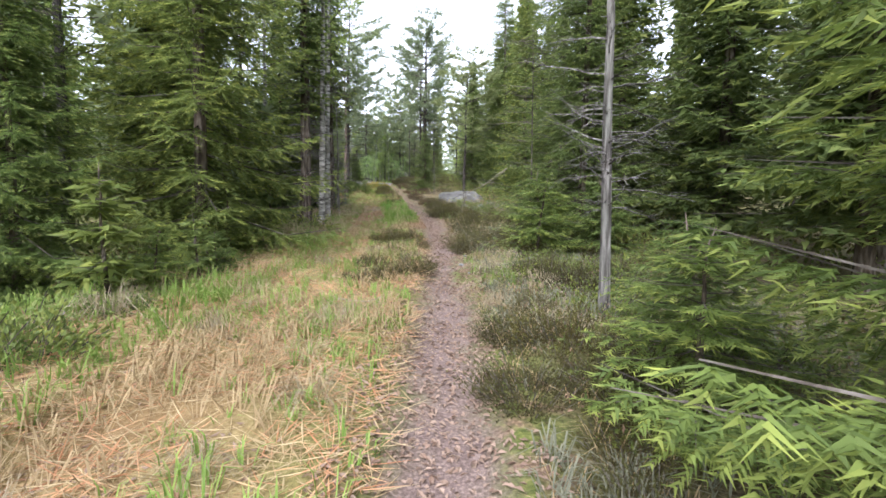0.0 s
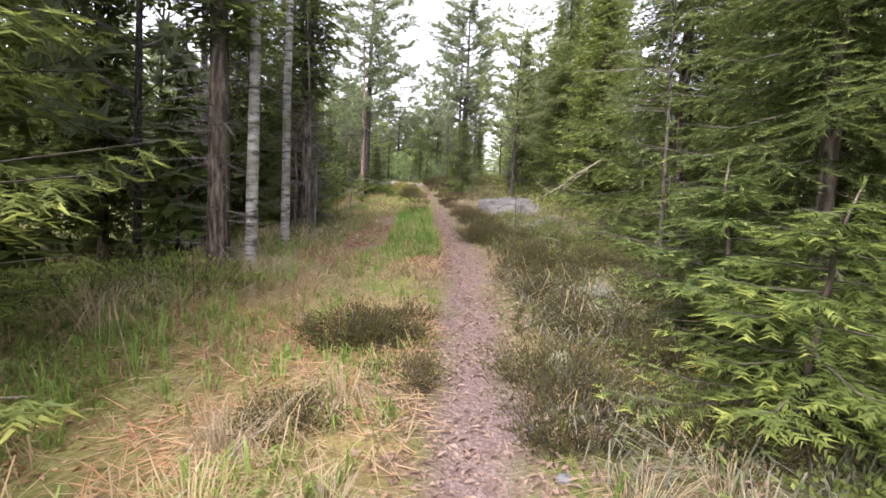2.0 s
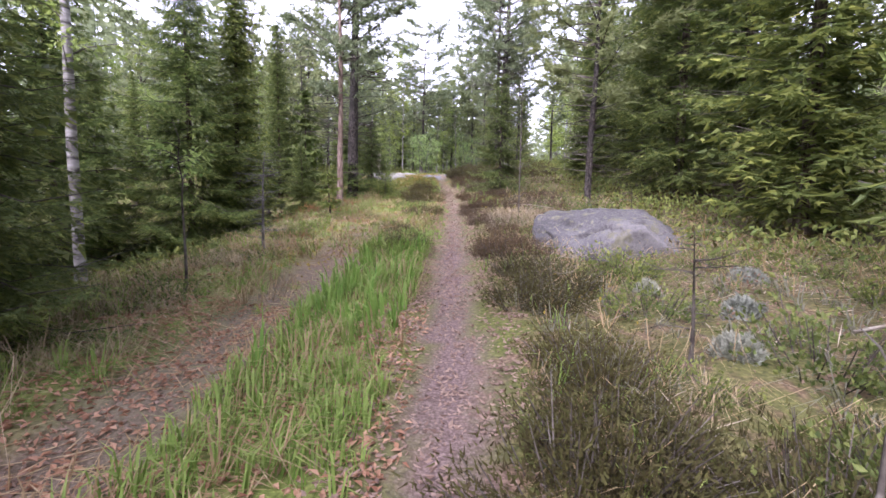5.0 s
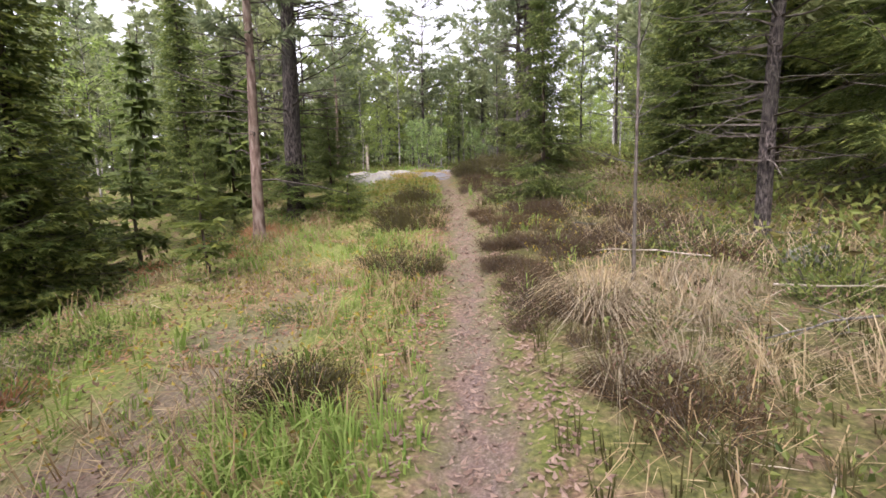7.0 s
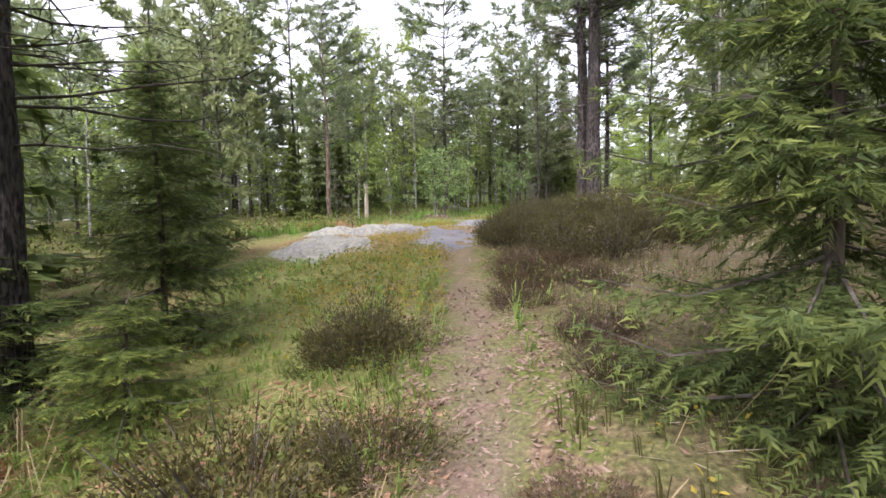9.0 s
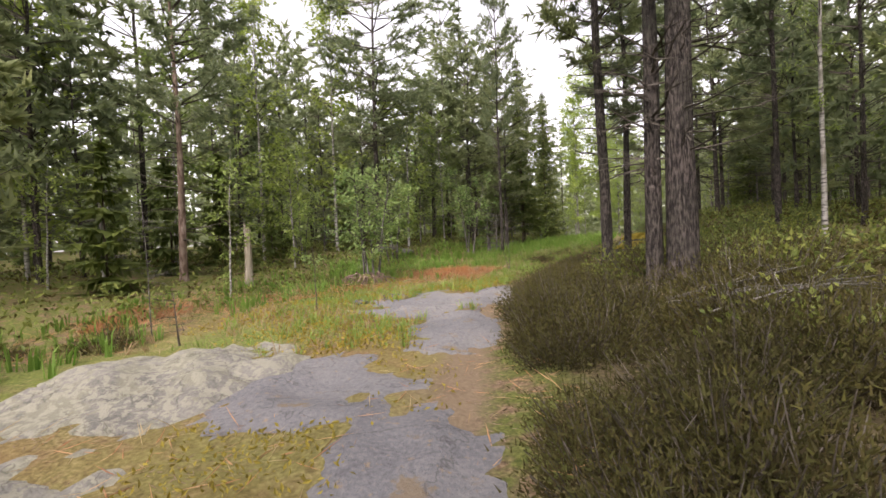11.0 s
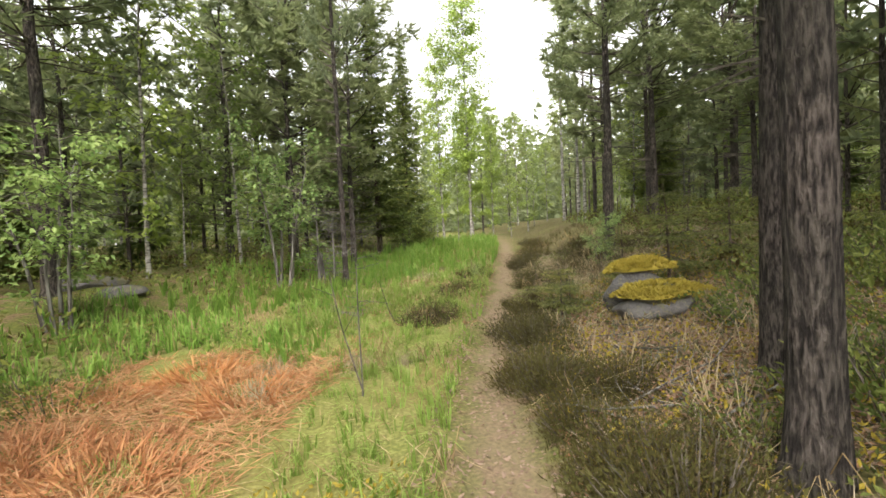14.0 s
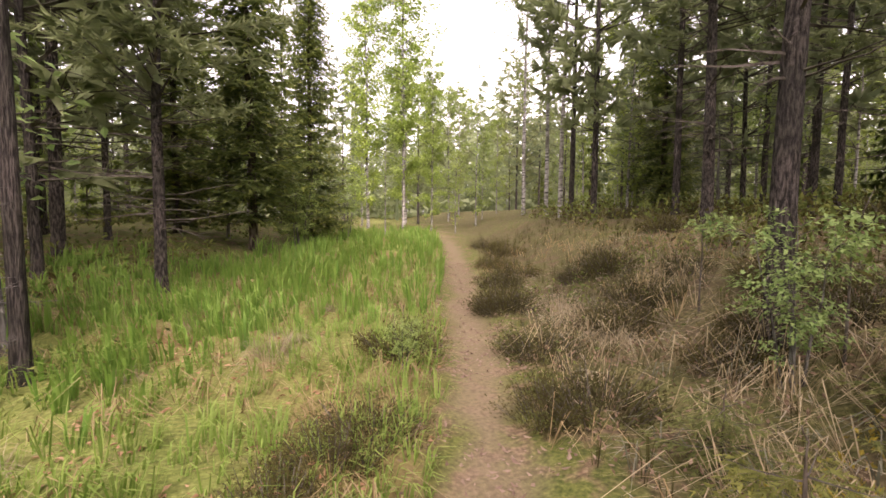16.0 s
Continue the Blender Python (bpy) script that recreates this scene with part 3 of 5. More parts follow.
def grid_mesh(name, xs, ys, zfun, material, keep=None):
    X, Y = np.meshgrid(xs, ys)
    nx, ny = len(xs), len(ys)
    Z = zfun(X, Y)
    v = np.stack([X, Y, Z], -1).reshape(-1, 3)
    i, j = np.meshgrid(np.arange(ny - 1), np.arange(nx - 1), indexing="ij")
    a = (i * nx + j).ravel()
    f = np.concatenate([np.stack([a, a + 1, a + nx + 1], 1), np.stack([a, a + nx + 1, a + nx], 1)])
    if keep is not None:
        ok = keep(X, Y).ravel()
        f = f[ok[f].any(1)]
        used = np.unique(f)
        idx = np.zeros(len(v), np.int64)
        idx[used] = np.arange(len(used))
        v, f = v[used], idx[f]
    b = Build()
    b.add(v, f)
    return b.mesh(name, material, True)


far_out = np.array([8, 9.5, 12, 16, 22, 30, 45, 70, 120, 250, 600, 1500.])
xs = np.concatenate([-far_out[::-1] - 2, np.arange(-9, 7.01, .17), far_out])
ys = np.concatenate([-far_out[::-1] + 4, np.arange(-2, 54, .22), far_out + 47])
ground_mesh = grid_mesh("ground", xs, ys, land, M_GROUND)
co = np.zeros(len(ground_mesh.vertices) * 3, np.float32)
ground_mesh.vertices.foreach_get("co", co)
co = co.reshape(-1, 3).astype(float)
for key, val in zip(("path", "sandy", "straw", "green", "heath"), cover(co[:, 0], co[:, 1])):
    at = ground_mesh.attributes.new(key, 'FLOAT', 'POINT')
    at.data.foreach_set("value", val.astype(np.float32))
ground = tagged(new("ground", ground_mesh), "forest floor of litter, moss and trodden earth with a narrow footpath", "ground", kind="structure")

for spots, material, rise, text in ((GREY_SPOTS, M_SLAB, .035, "flat worn grey bedrock slab across the footpath"), (PALE_SPOTS, M_PALEROCK, .16, "rounded bedrock hump with pale lichen beside the footpath")):
    slab_mesh = grid_mesh("bedrock_slab", np.arange(-8.5, -1.6, .08), np.arange(27, 38.5, .08),
                          lambda x, y: land(x, y) + np.clip(patches(x, y, spots) - .5, -.6, .7) * rise + (vnoise(x * 6, y * 6, 24) - .5) * .03 + (.012 if rise > .1 else .006),
                          material, lambda x, y: patches(x, y, spots) > .2)
    tagged(new("bedrock_slab", slab_mesh), text, "rock", kind="structure")


# ---------------------------------------------------------------- stones
def stone(name, label, seed, size, material, group="", flat=.0, category="boulder"):
    """A weathered stone: cut by a few planes, then roughened."""
    rng = np.random.default_rng(seed)
    bm = bmesh.new()
    bmesh.ops.create_icosphere(bm, subdivisions=5 if max(size) > .8 else (4 if max(size) > .2 else 3), radius=1)
    v = np.array([q.co for q in bm.verts])
    for _ in range(11):
        nrm = unit(rng.normal(0, 1, 3))
        lim = rng.uniform(.55, .88)
        over = np.clip(v @ nrm - lim, 0, None)
        v = v - over[:, None] * nrm * .88
    v = v * np.array(size)
    n1 = np.array([noise.noise(Vector(p * 1.7 + seed)) for p in v])
    n2 = np.array([noise.noise(Vector(p * 6 + seed)) for p in v])
    n3 = np.array([abs(noise.noise(Vector(p * 2.3 - seed))) for p in v])
    v = v + unit(v) * (n1 * .16 + n2 * .045 - .10 * np.exp(-(n3 / .035) ** 2))[:, None] * min(size)
    f = np.array([[q.index for q in t.verts] for t in bm.faces])
    bm.free()
    b = Build()
    b.add(v, f)
    ob = new(name, b.mesh(name, material, True))
    return tagged(ob, label, category, group)


big = stone("boulder", "large rounded grey granite boulder with pale lichen and a cracked top", 4, (1.32, .95, .74), M_BOULDER)
big.matrix_basis = pose(.62, 19.0, float(land(.62, 19.0)) - .06, 0, 10, -8)


def moss_cap(name, label, seed, r, h, material=M_CUSHION, count=1300):
    rng = np.random.default_rng(seed)
    b = Build()
    a, q = rng.uniform(0, 6.283, count), rng.random(count) ** .5
    q = q * (.72 + .55 * vnoise(np.cos(a) * 1.7 + 9, np.sin(a) * 1.7 + 9, seed))
    p = np.stack([np.cos(a) * q * r[0], np.sin(a) * q * r[1], h * (1 - q ** 2.5) + (vnoise(np.cos(a) * q * 4, np.sin(a) * q * 4, seed) - .5) * .08], 1)
    w = unit(np.stack([np.cos(a) * q, np.sin(a) * q, np.full(count, .8)], 1) + rng.normal(0, .35, (count, 3)))
    b.blades(p - w * .02, w, unit(np.cross(w, rng.normal(0, 1, (count, 3)))), rng.uniform(.02, .05, count), .022, rng.random(count) * .5, rng.random(count))
    t = np.linspace(0, 6.283, 24, endpoint=False)
    ring = [np.stack([np.cos(t) * r[0] * k * .78 * (.72 + .55 * vnoise(np.cos(t) * 1.7 + 9, np.sin(t) * 1.7 + 9, seed)), np.sin(t) * r[1] * k * .78 * (.72 + .55 * vnoise(np.cos(t) * 1.7 + 9, np.sin(t) * 1.7 + 9, seed)), np.full(24, h * .75 * (1 - k ** 2.5) - .02)], 1) for k in (1.0, .75, .45, .02)]
    v = np.concatenate(ring)
    f = []
    for i in range(3):
        for j in range(24):
            k = (j + 1) % 24
            f += [[i * 24 + j, i * 24 + k, i * 24 + 24 + k], [i * 24 + j, i * 24 + 24 + k, i * 24 + 24 + j]]
    b.add(v, f, .3)
    ob = new(name, b.mesh(name, material))
    return tagged(ob, label, "moss")


# mossy stones under the junipers
for seed, (x, y, dz), size, turn in ((11, (-.36, 40.72, .10), (.46, .30, .17), -28), (12, (-.50, 41.12, .16), (.20, .17, .24), 40), (13, (-.10, 41.35, .16), (.42, .30, .34), -20)):
    s = stone("mossy_stone", "dark angular stone with yellow moss under a juniper", seed, size, M_BOULDER, "mossy stones", category="stone")
    s.matrix_basis = pose(x, y, float(land(x, y)) + dz, 4, -5, turn)
for x, y, dz, r, turn in ((-.36, 40.72, .21, (.50, .32), -28), (-.10, 41.35, .42, (.40, .27), -20)):
    c = moss_cap("moss_cushion", "thick yellow-green moss cushion on top of a stone", int(y * 10), r, .10, count=2200)
    c.matrix_basis = pose(x, y, float(land(x, y)) + dz, 3, -5, turn)

# ---------------------------------------------------------------- trees: prototypes, then each where it stands
LAB_S = "dark green Norway spruce with drooping branches and pale new tips"
near_spruces = [spruce("spruce_tree", LAB_S, 1, 5.2, 1.8, .1, 2, dense=1.25, material=M_NEWSPRUCE), spruce("spruce_tree", LAB_S, 2, 7.0, 1.55, .3, 2)]
mid_spruces = [spruce("spruce_tree", LAB_S, 3, 12, 2.0, .6, 1), spruce("spruce_tree", LAB_S, 4, 10, 1.7, .9, 1)]
far_spruces = [spruce("spruce_tree", LAB_S, 5, 15, 2.3, .8, 0), spruce("spruce_tree", LAB_S, 6, 12, 1.9, .5, 0), spruce("spruce_tree", LAB_S, 7, 17, 2.1, 2.0, 0)]
young_spruces = [spruce("young_spruce", "young dense green spruce between the trunks", 9, 4.2, 1.25, .1, 0, "young spruces"), spruce("young_spruce", "young dense green spruce between the trunks", 10, 3.0, 1.0, .1, 0, "young spruces")]
young_birch = broadleaf("young_birch", "young birch with light green leaves in the undergrowth", 37, 3.6, .9, .08, leaf=.12, count=24, per=24, fine=0, group="young birches")
small_spruce = spruce("small_spruce", "small spruce with bright green low branches", 11, 2.6, .8, .12, 1, "small spruces")
bushy_spruce = spruce("spruce_tree", "short bushy spruce reaching the ground beside the footpath", 12, 3.1, 1.28, .1, 2, dense=1.25)
low_spruce = spruce("low_spruce", "low spreading spruce with bright yellow-green new growth", 13, 1.45, 1.0, .08, 2, "low spruces", dense=1.05, material=M_NEWSPRUCE)
little_spruce = spruce("spruce_sapling", "small bright green spruce sapling in the undergrowth", 8, 1.5, .55, .1, 1, "spruce saplings")
LAB_P = "tall Scots pine with furrowed bark and dead grey lower branches"
near_pines = [pine("pine_tree", LAB_P, 21, 11, 2.0, .36, 1, dead=48), pine("pine_tree", LAB_P, 22, 9, 1.7, .32, 1, dead=44)]
mid_pines = [pine("pine_tree", LAB_P, 23, 12, 1.9, .30, 0, dead=18), pine("pine_tree", LAB_P, 24, 10, 1.8, .2, 0, dead=20), pine("pine_tree", LAB_P, 25, 8, 1.6, .15, 0, dead=16)]
big_pine = pine("pine_tree", "stout Scots pine with furrowed bark and long dead branches", 27, 11.5, 2.2, .40, 1, dead=64, stem=.0118, dead_from=.15, reach=2.1)
rough_pine = pine("pine_tree", "stout dark pine with deeply cracked bark standing in the heather", 28, 11, 2.0, .38, 1, dead=54, stem=.0128)
bare_pine = pine("pine_tree", "straight pine with reddish grey plated bark and few low branches", 29, 10, 1.8, .36, 1, dead=26, stem=.0088, dead_from=.19, reach=.85)
dark_spruce = spruce("spruce_tree", "old dark spruce trunk with a thicket of dead lower branches", 14, 12, 1.3, 3.3, 1, dead=120, stem=.0120, dense=.9)
red_pine = pine("young_pine", "young pine with smooth orange bark and bare lower branches", 26, 8, 1.5, .38, 1, M_REDBARK, 22, "young pines", .009)
LAB_B = "slender birch with white peeling bark and light green leaves"
birches = [broadleaf("birch_tree", LAB_B, 31, 11, 1.5, .35, leaf=.085, count=40, per=46), broadleaf("birch_tree", LAB_B, 32, 9, 1.3, .2, leaf=.085, count=36, per=46)]
bright_birches = [broadleaf("birch_tree", "leafy young birch with fresh yellow-green foliage", 33, 10, 1.5, .08, leaf=.17, count=70, per=30, fine=0), broadleaf("birch_tree", "leafy young birch with fresh yellow-green foliage", 34, 7, 1.3, .08, leaf=.16, count=50, per=26, fine=0)]
spire_birch = broadleaf("birch_tree", "tall narrow birch with dense yellow-green leaves where the path ends", 38, 11.5, 1.25, .06, M_NEWBIRCH, None, .135, 170, 60, 1, 0)
rowan = broadleaf("rowan_bush", "young many-stemmed rowan with fresh green leaves", 35, 2.6, .85, .22, M_ROWAN, M_DEADWOOD, .088, 15, 30, 4, 1, "rowans", .008, .7)
rowan_small = broadleaf("rowan_sapling", "thin rowan sapling with a few fresh leaves", 36, 1.5, .3, .5, M_ROWAN, M_TWIG, .07, 7, 16, 1, 1, "rowan saplings", .004, .6)


def bare_tree(name, label, seed, h, r, count, reach, group="", material=None, z0=.15):
    rng = np.random.default_rng(seed)
    tree = tagged(new(name), label, "tree", group)
    tb, axis = trunk_build(h, r, rng, 9, .03, .08, 1.4)
    part("trunk", tb, material or M_DEADWOOD, tree, "", True)
    b = Build()
    bare_branches(b, axis, rng, z0 * h, h * .98, count, reach, .1, min(.0068, r * .3), 5)
    part("branchwork", b, material or M_DEADWOOD, tree)["kind"] = "stuff"
    return tree


dead_pine = bare_tree("dead_pine", "standing dead grey pine trunk with bare crooked branches", 41, 6.2, .052, 170, .7)
dead_spruce = bare_tree("dead_spruce", "small dead spruce with a thicket of bare grey twigs", 42, 2.2, .04, 70, .6, "dead spruces")
thin_dead = bare_tree("bare_sapling", "thin leafless grey sapling with a few forked branches", 43, 3.4, .015, 34, .6, "bare saplings", None, .2)

bare_spruce = bare_tree("dead_spruce", "slender dead spruce with long bare drooping branches", 45, 4.6, .026, 64, 1.1, "dead spruces", M_TWIG, .12)


def whorl_sapling(name, label, seed, h, whorls):
    """A thin dead pine sapling: rings of bare branches that rise from the stem."""
    r = np.random.default_rng(seed)
    tree = tagged(new(name), label, "tree")
    tb, axis = trunk_build(h, .0155, r, 8, .012, .06, 1.3)
    part("trunk", tb, M_TWIG, tree, "", True)
    for z, count, ln in whorls:
        off = r.uniform(0, 6.283)
        for k in range(count):
            a = off + 6.283 * k / count + r.normal(0, .25)
            out = np.array([math.cos(a), math.sin(a), 0])
            q = np.linspace(0, 1, 5)
            g = ln * r.uniform(.6, 1.15)
            pts = axis_at(axis, z) + out * (g * q)[:, None] + np.array([0, 0, 1.]) * (g * (r.uniform(.05, .55) * q + .12 * q * q))[:, None]
            b = Build()
            b.tube(pts, .0042 * (1 - .6 * q), 5)
            for _ in range(2):
                i = r.integers(2, 4)
                e = pts[i] + unit(out + np.array([-out[1], out[0], 0]) * r.choice([-.7, .7]) + np.array([0, 0, .3])) * g * .3
                b.tube(np.array([pts[i], e]), np.array([.0035, .0015]), 4)
            part("branch", b, M_DEADWOOD, tree, "bare pale grey branch")
    return tree


dead_sapling = whorl_sapling("dead_sapling", "thin dead pine sapling with rings of bare pale branches", 46, 3.6, ((.42, 2, .2), (.95, 4, .42), (1.27, 4, .46), (1.75, 4, .42), (2.2, 4, .36), (2.7, 4, .3), (3.15, 3, .2)))

used = []


def put(proto, x, y, turn=None, size=1.0, label="", tilt=0.0, tall=1.0, first=set()):
    """The prototype itself goes to its first place, copies to the others."""
    turn = (x * 97 + y * 57) % 360 if turn is None else turn
    m = spot(x, y, turn, size, .03, tilt) @ Matrix.Scale(tall, 4, (0, 0, 1))
    if proto.name in first:
        ob = copy_thing(proto, m)
    else:
        first.add(proto.name)
        ob = proto
        ob.matrix_basis = m
    if label:
        ob["label"] = label
    used.append((x, y))
    return ob


# beside the first stretch
put(near_spruces[0], 1.95, .95, 20, 1.0)
put(low_spruce, 1.45, 7.55, 10, 1.15, tall=.75)
put(low_spruce, -2.8, 4.5, 60, .5)
put(low_spruce, -2.65, 5.5, 160, .45)
put(low_spruce, -2.95, 6.5, 260, .55)
put(mid_spruces[0], 4.0, 11.0, 20, .9)
put(mid_spruces[1], 6.2, 6.8, 80, 1.0)
put(mid_spruces[1], 6.4, 11.6, 200, 1.1)
put(mid_pines[1], -5.6, 10.0, 100, .95)
put(low_spruce, 1.75, 8.75, 130, 1.15)
put(low_spruce, 2.5, 7.4, 230, 1.0)
put(dead_pine, 1.45, 4.26, 30)
put(bare_spruce, 1.95, 10.8, 30)
put(near_spruces[1], 2.65, 9.3, 80, 1.1)
put(low_spruce, 2.75, 12.6, 200, 1.1)
put(mid_spruces[0], 5.4, 16.9, 10, 1.0)
put(mid_spruces[1], 4.6, 5.2, 110, 1.0)
put(mid_spruces[0], 5.2, 9.0, 200, 1.1)
put(mid_spruces[1], 4.6, 13.0, 40, .95)
put(near_spruces[1], -3.4, 6.65, 140, 1.2)
put(near_spruces[0], -4.55, 5.0, 60, .85)
put(mid_spruces[1], -5.4, 8.9, 170, 1.1)
put(birches[0], -6.6, 6.4, 250, 1.0)
put(mid_pines[0], -5.9, 7.4, 20, .9)
put(little_spruce, -2.85, 4.0, 10, .85)
put(little_spruce, -2.6, 5.0, 60, .6)
put(little_spruce, -3.0, 6.6, 100, 1.0)
put(little_spruce, -3.2, 7.6, 200, .8)
put(little_spruce, -2.7, 7.1, 20, .5)
put(birches[0], -2.70, 10.42, 0, .95, "birch trunk with grey-white bark and dark scars")
put(dark_spruce, -3.0, 10.25, 40, .8)
put(birches[0], -2.92, 11.85, 90, .9)
put(thin_dead, -2.75, 12.4, 10, 1.3)
put(mid_spruces[1], -6.2, 12.4, 10, .85)
put(young_spruces[0], -4.9, 9.3, 10, .9)
put(young_spruces[0], -4.7, 12.4, 80, .9)
put(young_spruces[1], -4.1, 11.2, 30, .8)
put(near_spruces[1], -5.8, 5.0, 250, .95)
put(birches[1], -4.9, 13.1, 200, 1.1)
put(dark_spruce, -3.28, 13.62, 140, 1.0)
put(bushy_spruce, -3.75, 14.3, 210, .75, "short spruce with drooping branches at the track")
put(dead_spruce, -3.0, 13.3, 20, .8)
put(dead_spruce, -3.5, 13.6, 120, 1.2)
put(small_spruce, -3.7, 14.5, 10, 1.0)
put(mid_spruces[1], -5.2, 15.4, 70, .9)
put(mid_pines[2], -5.0, 11.6, 30, 1.0)
put(mid_spruces[1], -7.2, 12.4, 30, .9)
put(near_spruces[1], 3.0, 24.3, 200, 1.35)
put(near_spruces[1], 3.5, 14.6, 60, 1.5)
put(bright_birches[1], -5.9, 13.3, 70, .9)
put(bushy_spruce, -5.4, 14.9, 10, .9)
put(young_spruces[0], -7.3, 16.4, 60, 1.0)
put(young_spruces[0], -8.6, 17.6, 110, 1.1)
put(young_spruces[1], -7.6, 13.9, 160, 1.1)
put(low_spruce, 1.25, 2.3, 70, .8)
put(low_spruce, 1.75, 3.2, 170, .8)
put(mid_spruces[1], 3.6, 26.9, 60, .95)
put(near_spruces[1], -4.1, 15.0, 320, .85)
put(birches[1], -6.5, 18.25, 30, 1.15)
put(near_spruces[0], -7.0, 21.2, 70, 1.1)
put(near_spruces[0], -8.4, 19.6, 170, 1.1)
put(rowan_small, -3.75, 16.9, 0, 1.15)
put(dead_spruce, -3.9, 18.6, 60, .8)
put(big_pine, -5.25, 25.6, 140, 1.0, tall=.85)
put(red_pine, -5.05, 24.15, 40, .9)
put(bushy_spruce, -1.12, 25.75, 0, 1.2, tall=1.18)
put(mid_spruces[0], 1.5, 27.4, 50, .68)
put(mid_spruces[1], 2.9, 27.6, 150, .85)
put(bushy_spruce, -6.5, 25.0, 70, .8, "short dense spruce below the pine trunks")
put(bushy_spruce, -7.3, 23.2, 130, 1.05)
put(young_spruces[0], -7.3, 26.9, 0, .9)
put(young_spruces[1], -8.6, 24.8, 40, 1.1)
put(young_spruces[0], -9.4, 27.0, 80, 1.0)
put(young_spruces[1], -7.0, 29.2, 120, .9)
put(young_spruces[0], -9.0, 30.4, 160, .9)
put(young_spruces[0], -9.6, 21.6, 200, 1.0)
put(bushy_spruce, -5.0, 26.5, 40, .92, "short dense spruce below the pine trunks")
put(low_spruce, -4.25, 25.5, 140, .6)
put(low_spruce, -5.2, 25.5, 190, .9)
put(small_spruce, -6.4, 28.3, 300, .9)
put(dead_sapling, -.5, 21.75, 20, 1.0)
put(near_pines[1], .9, 23.1, 10, 1.0, "thin grey pine trunk beside the heather", tall=.72)
put(mid_spruces[0], 3.2, 19.6, 0, .9)
put(mid_spruces[1], 3.7, 22.8, 30, 1.0)
put(mid_spruces[1], 1.3, 28.6, 160, .5)
put(little_spruce, -6.9, 24.0, 0, 1.4)
put(mid_spruces[0], -6.6, 22.2, 20, .6)
put(little_spruce, -4.55, 22.4, 50, .9)
put(mid_spruces[0], -8.0, 26.5, 220, .5)
# on the top
put(rough_pine, -1.57, 34.4, 77, 1.0)
put(near_pines[0], -1.83, 34.52, 177, 1.1, tall=.85)
put(bare_pine, -1.55, 38.05, 285, 1.0)
put(bare_pine, -1.0, 38.75, 133, .72)
put(red_pine, -9.6, 37.6, 0, .95)
put(rowan, -6.1, 38.4, 0, 1.0)
put(rowan, -6.6, 42.6, 100, .95)
put(rowan, -4.5, 45.7, 220, 1.1)
put(rowan, -8.6, 40.8, 50, .7)
put(bare_pine, -3.4, 45.3, 10, .5, tall=2.0)
put(dead_spruce, -3.6, 45.0, 100, .8)
put(dead_spruce, -3.9, 45.9, 10, 1.0)
put(near_pines[1], -3.2, 48.2, 100, 1.0)
put(bare_pine, .98, 43.75, 10, .75)
put(near_pines[0], 4.4, 47.3, 10, 1.0, tall=.8)
put(birches[1], 1.6, 37.2, 100, .65)
put(thin_dead, -7.4, 33.9, 20, .4)
put(thin_dead, -3.3, 39.9, 120, .33)
put(near_pines[0], -7.3, 43.8, 210, 1.0, tall=.9)
put(near_pines[0], -4.8, 49.9, 260, 1.0, tall=.85)
put(near_pines[1], -6.3, 49.7, 10, 1.2, tall=.9)
put(bright_birches[1], -6.6, 45.2, 40, .95)
put(bright_birches[0], -8.6, 43.6, 140, .8)
put(bright_birches[1], -5.6, 47.4, 240, .8)
put(mid_spruces[1], -2.3, 52.0, 10, .9)
put(mid_spruces[0], -3.9, 53.5, 10, .8)
put(spire_birch, 3.2, 61.0, 0, 1.1)
put(spire_birch, 1.9, 62.0, 90, .85)
put(spire_birch, 3.9, 59.4, 200, .5)
put(bright_birches[1], 5.6, 59.0, 90, .8)
put(birches[0], 6.6, 57.0, 90, 1.0)
put(mid_pines[0], 6.2, 53.5, 0, 1.0)
put(mid_pines[1], 5.4, 51.4, 90, 1.1)
put(mid_pines[1], 9.5, 47.5, 90, .9)
put(mid_spruces[0], -1.0, 54.6, 20, .75)
put(birches[0], 5.5, 53.0, 20, .9)
put(birches[1], 6.3, 55.0, 120, 1.1)
put(bright_birches[1], 6.9, 52.0, 10, .9)
put(mid_pines[0], 6.6, 47.2, 20, .8)
put(mid_pines[1], 7.3, 45.0, 140, .9)
put(mid_pines[1], 5.2, 48.7, 250, 1.0)
put(near_pines[1], 5.0, 44.9, 70, .9)
put(mid_pines[0], 8.4, 49.4, 10, .9)
put(mid_spruces[0], 7.6, 51.5, 10, .7)

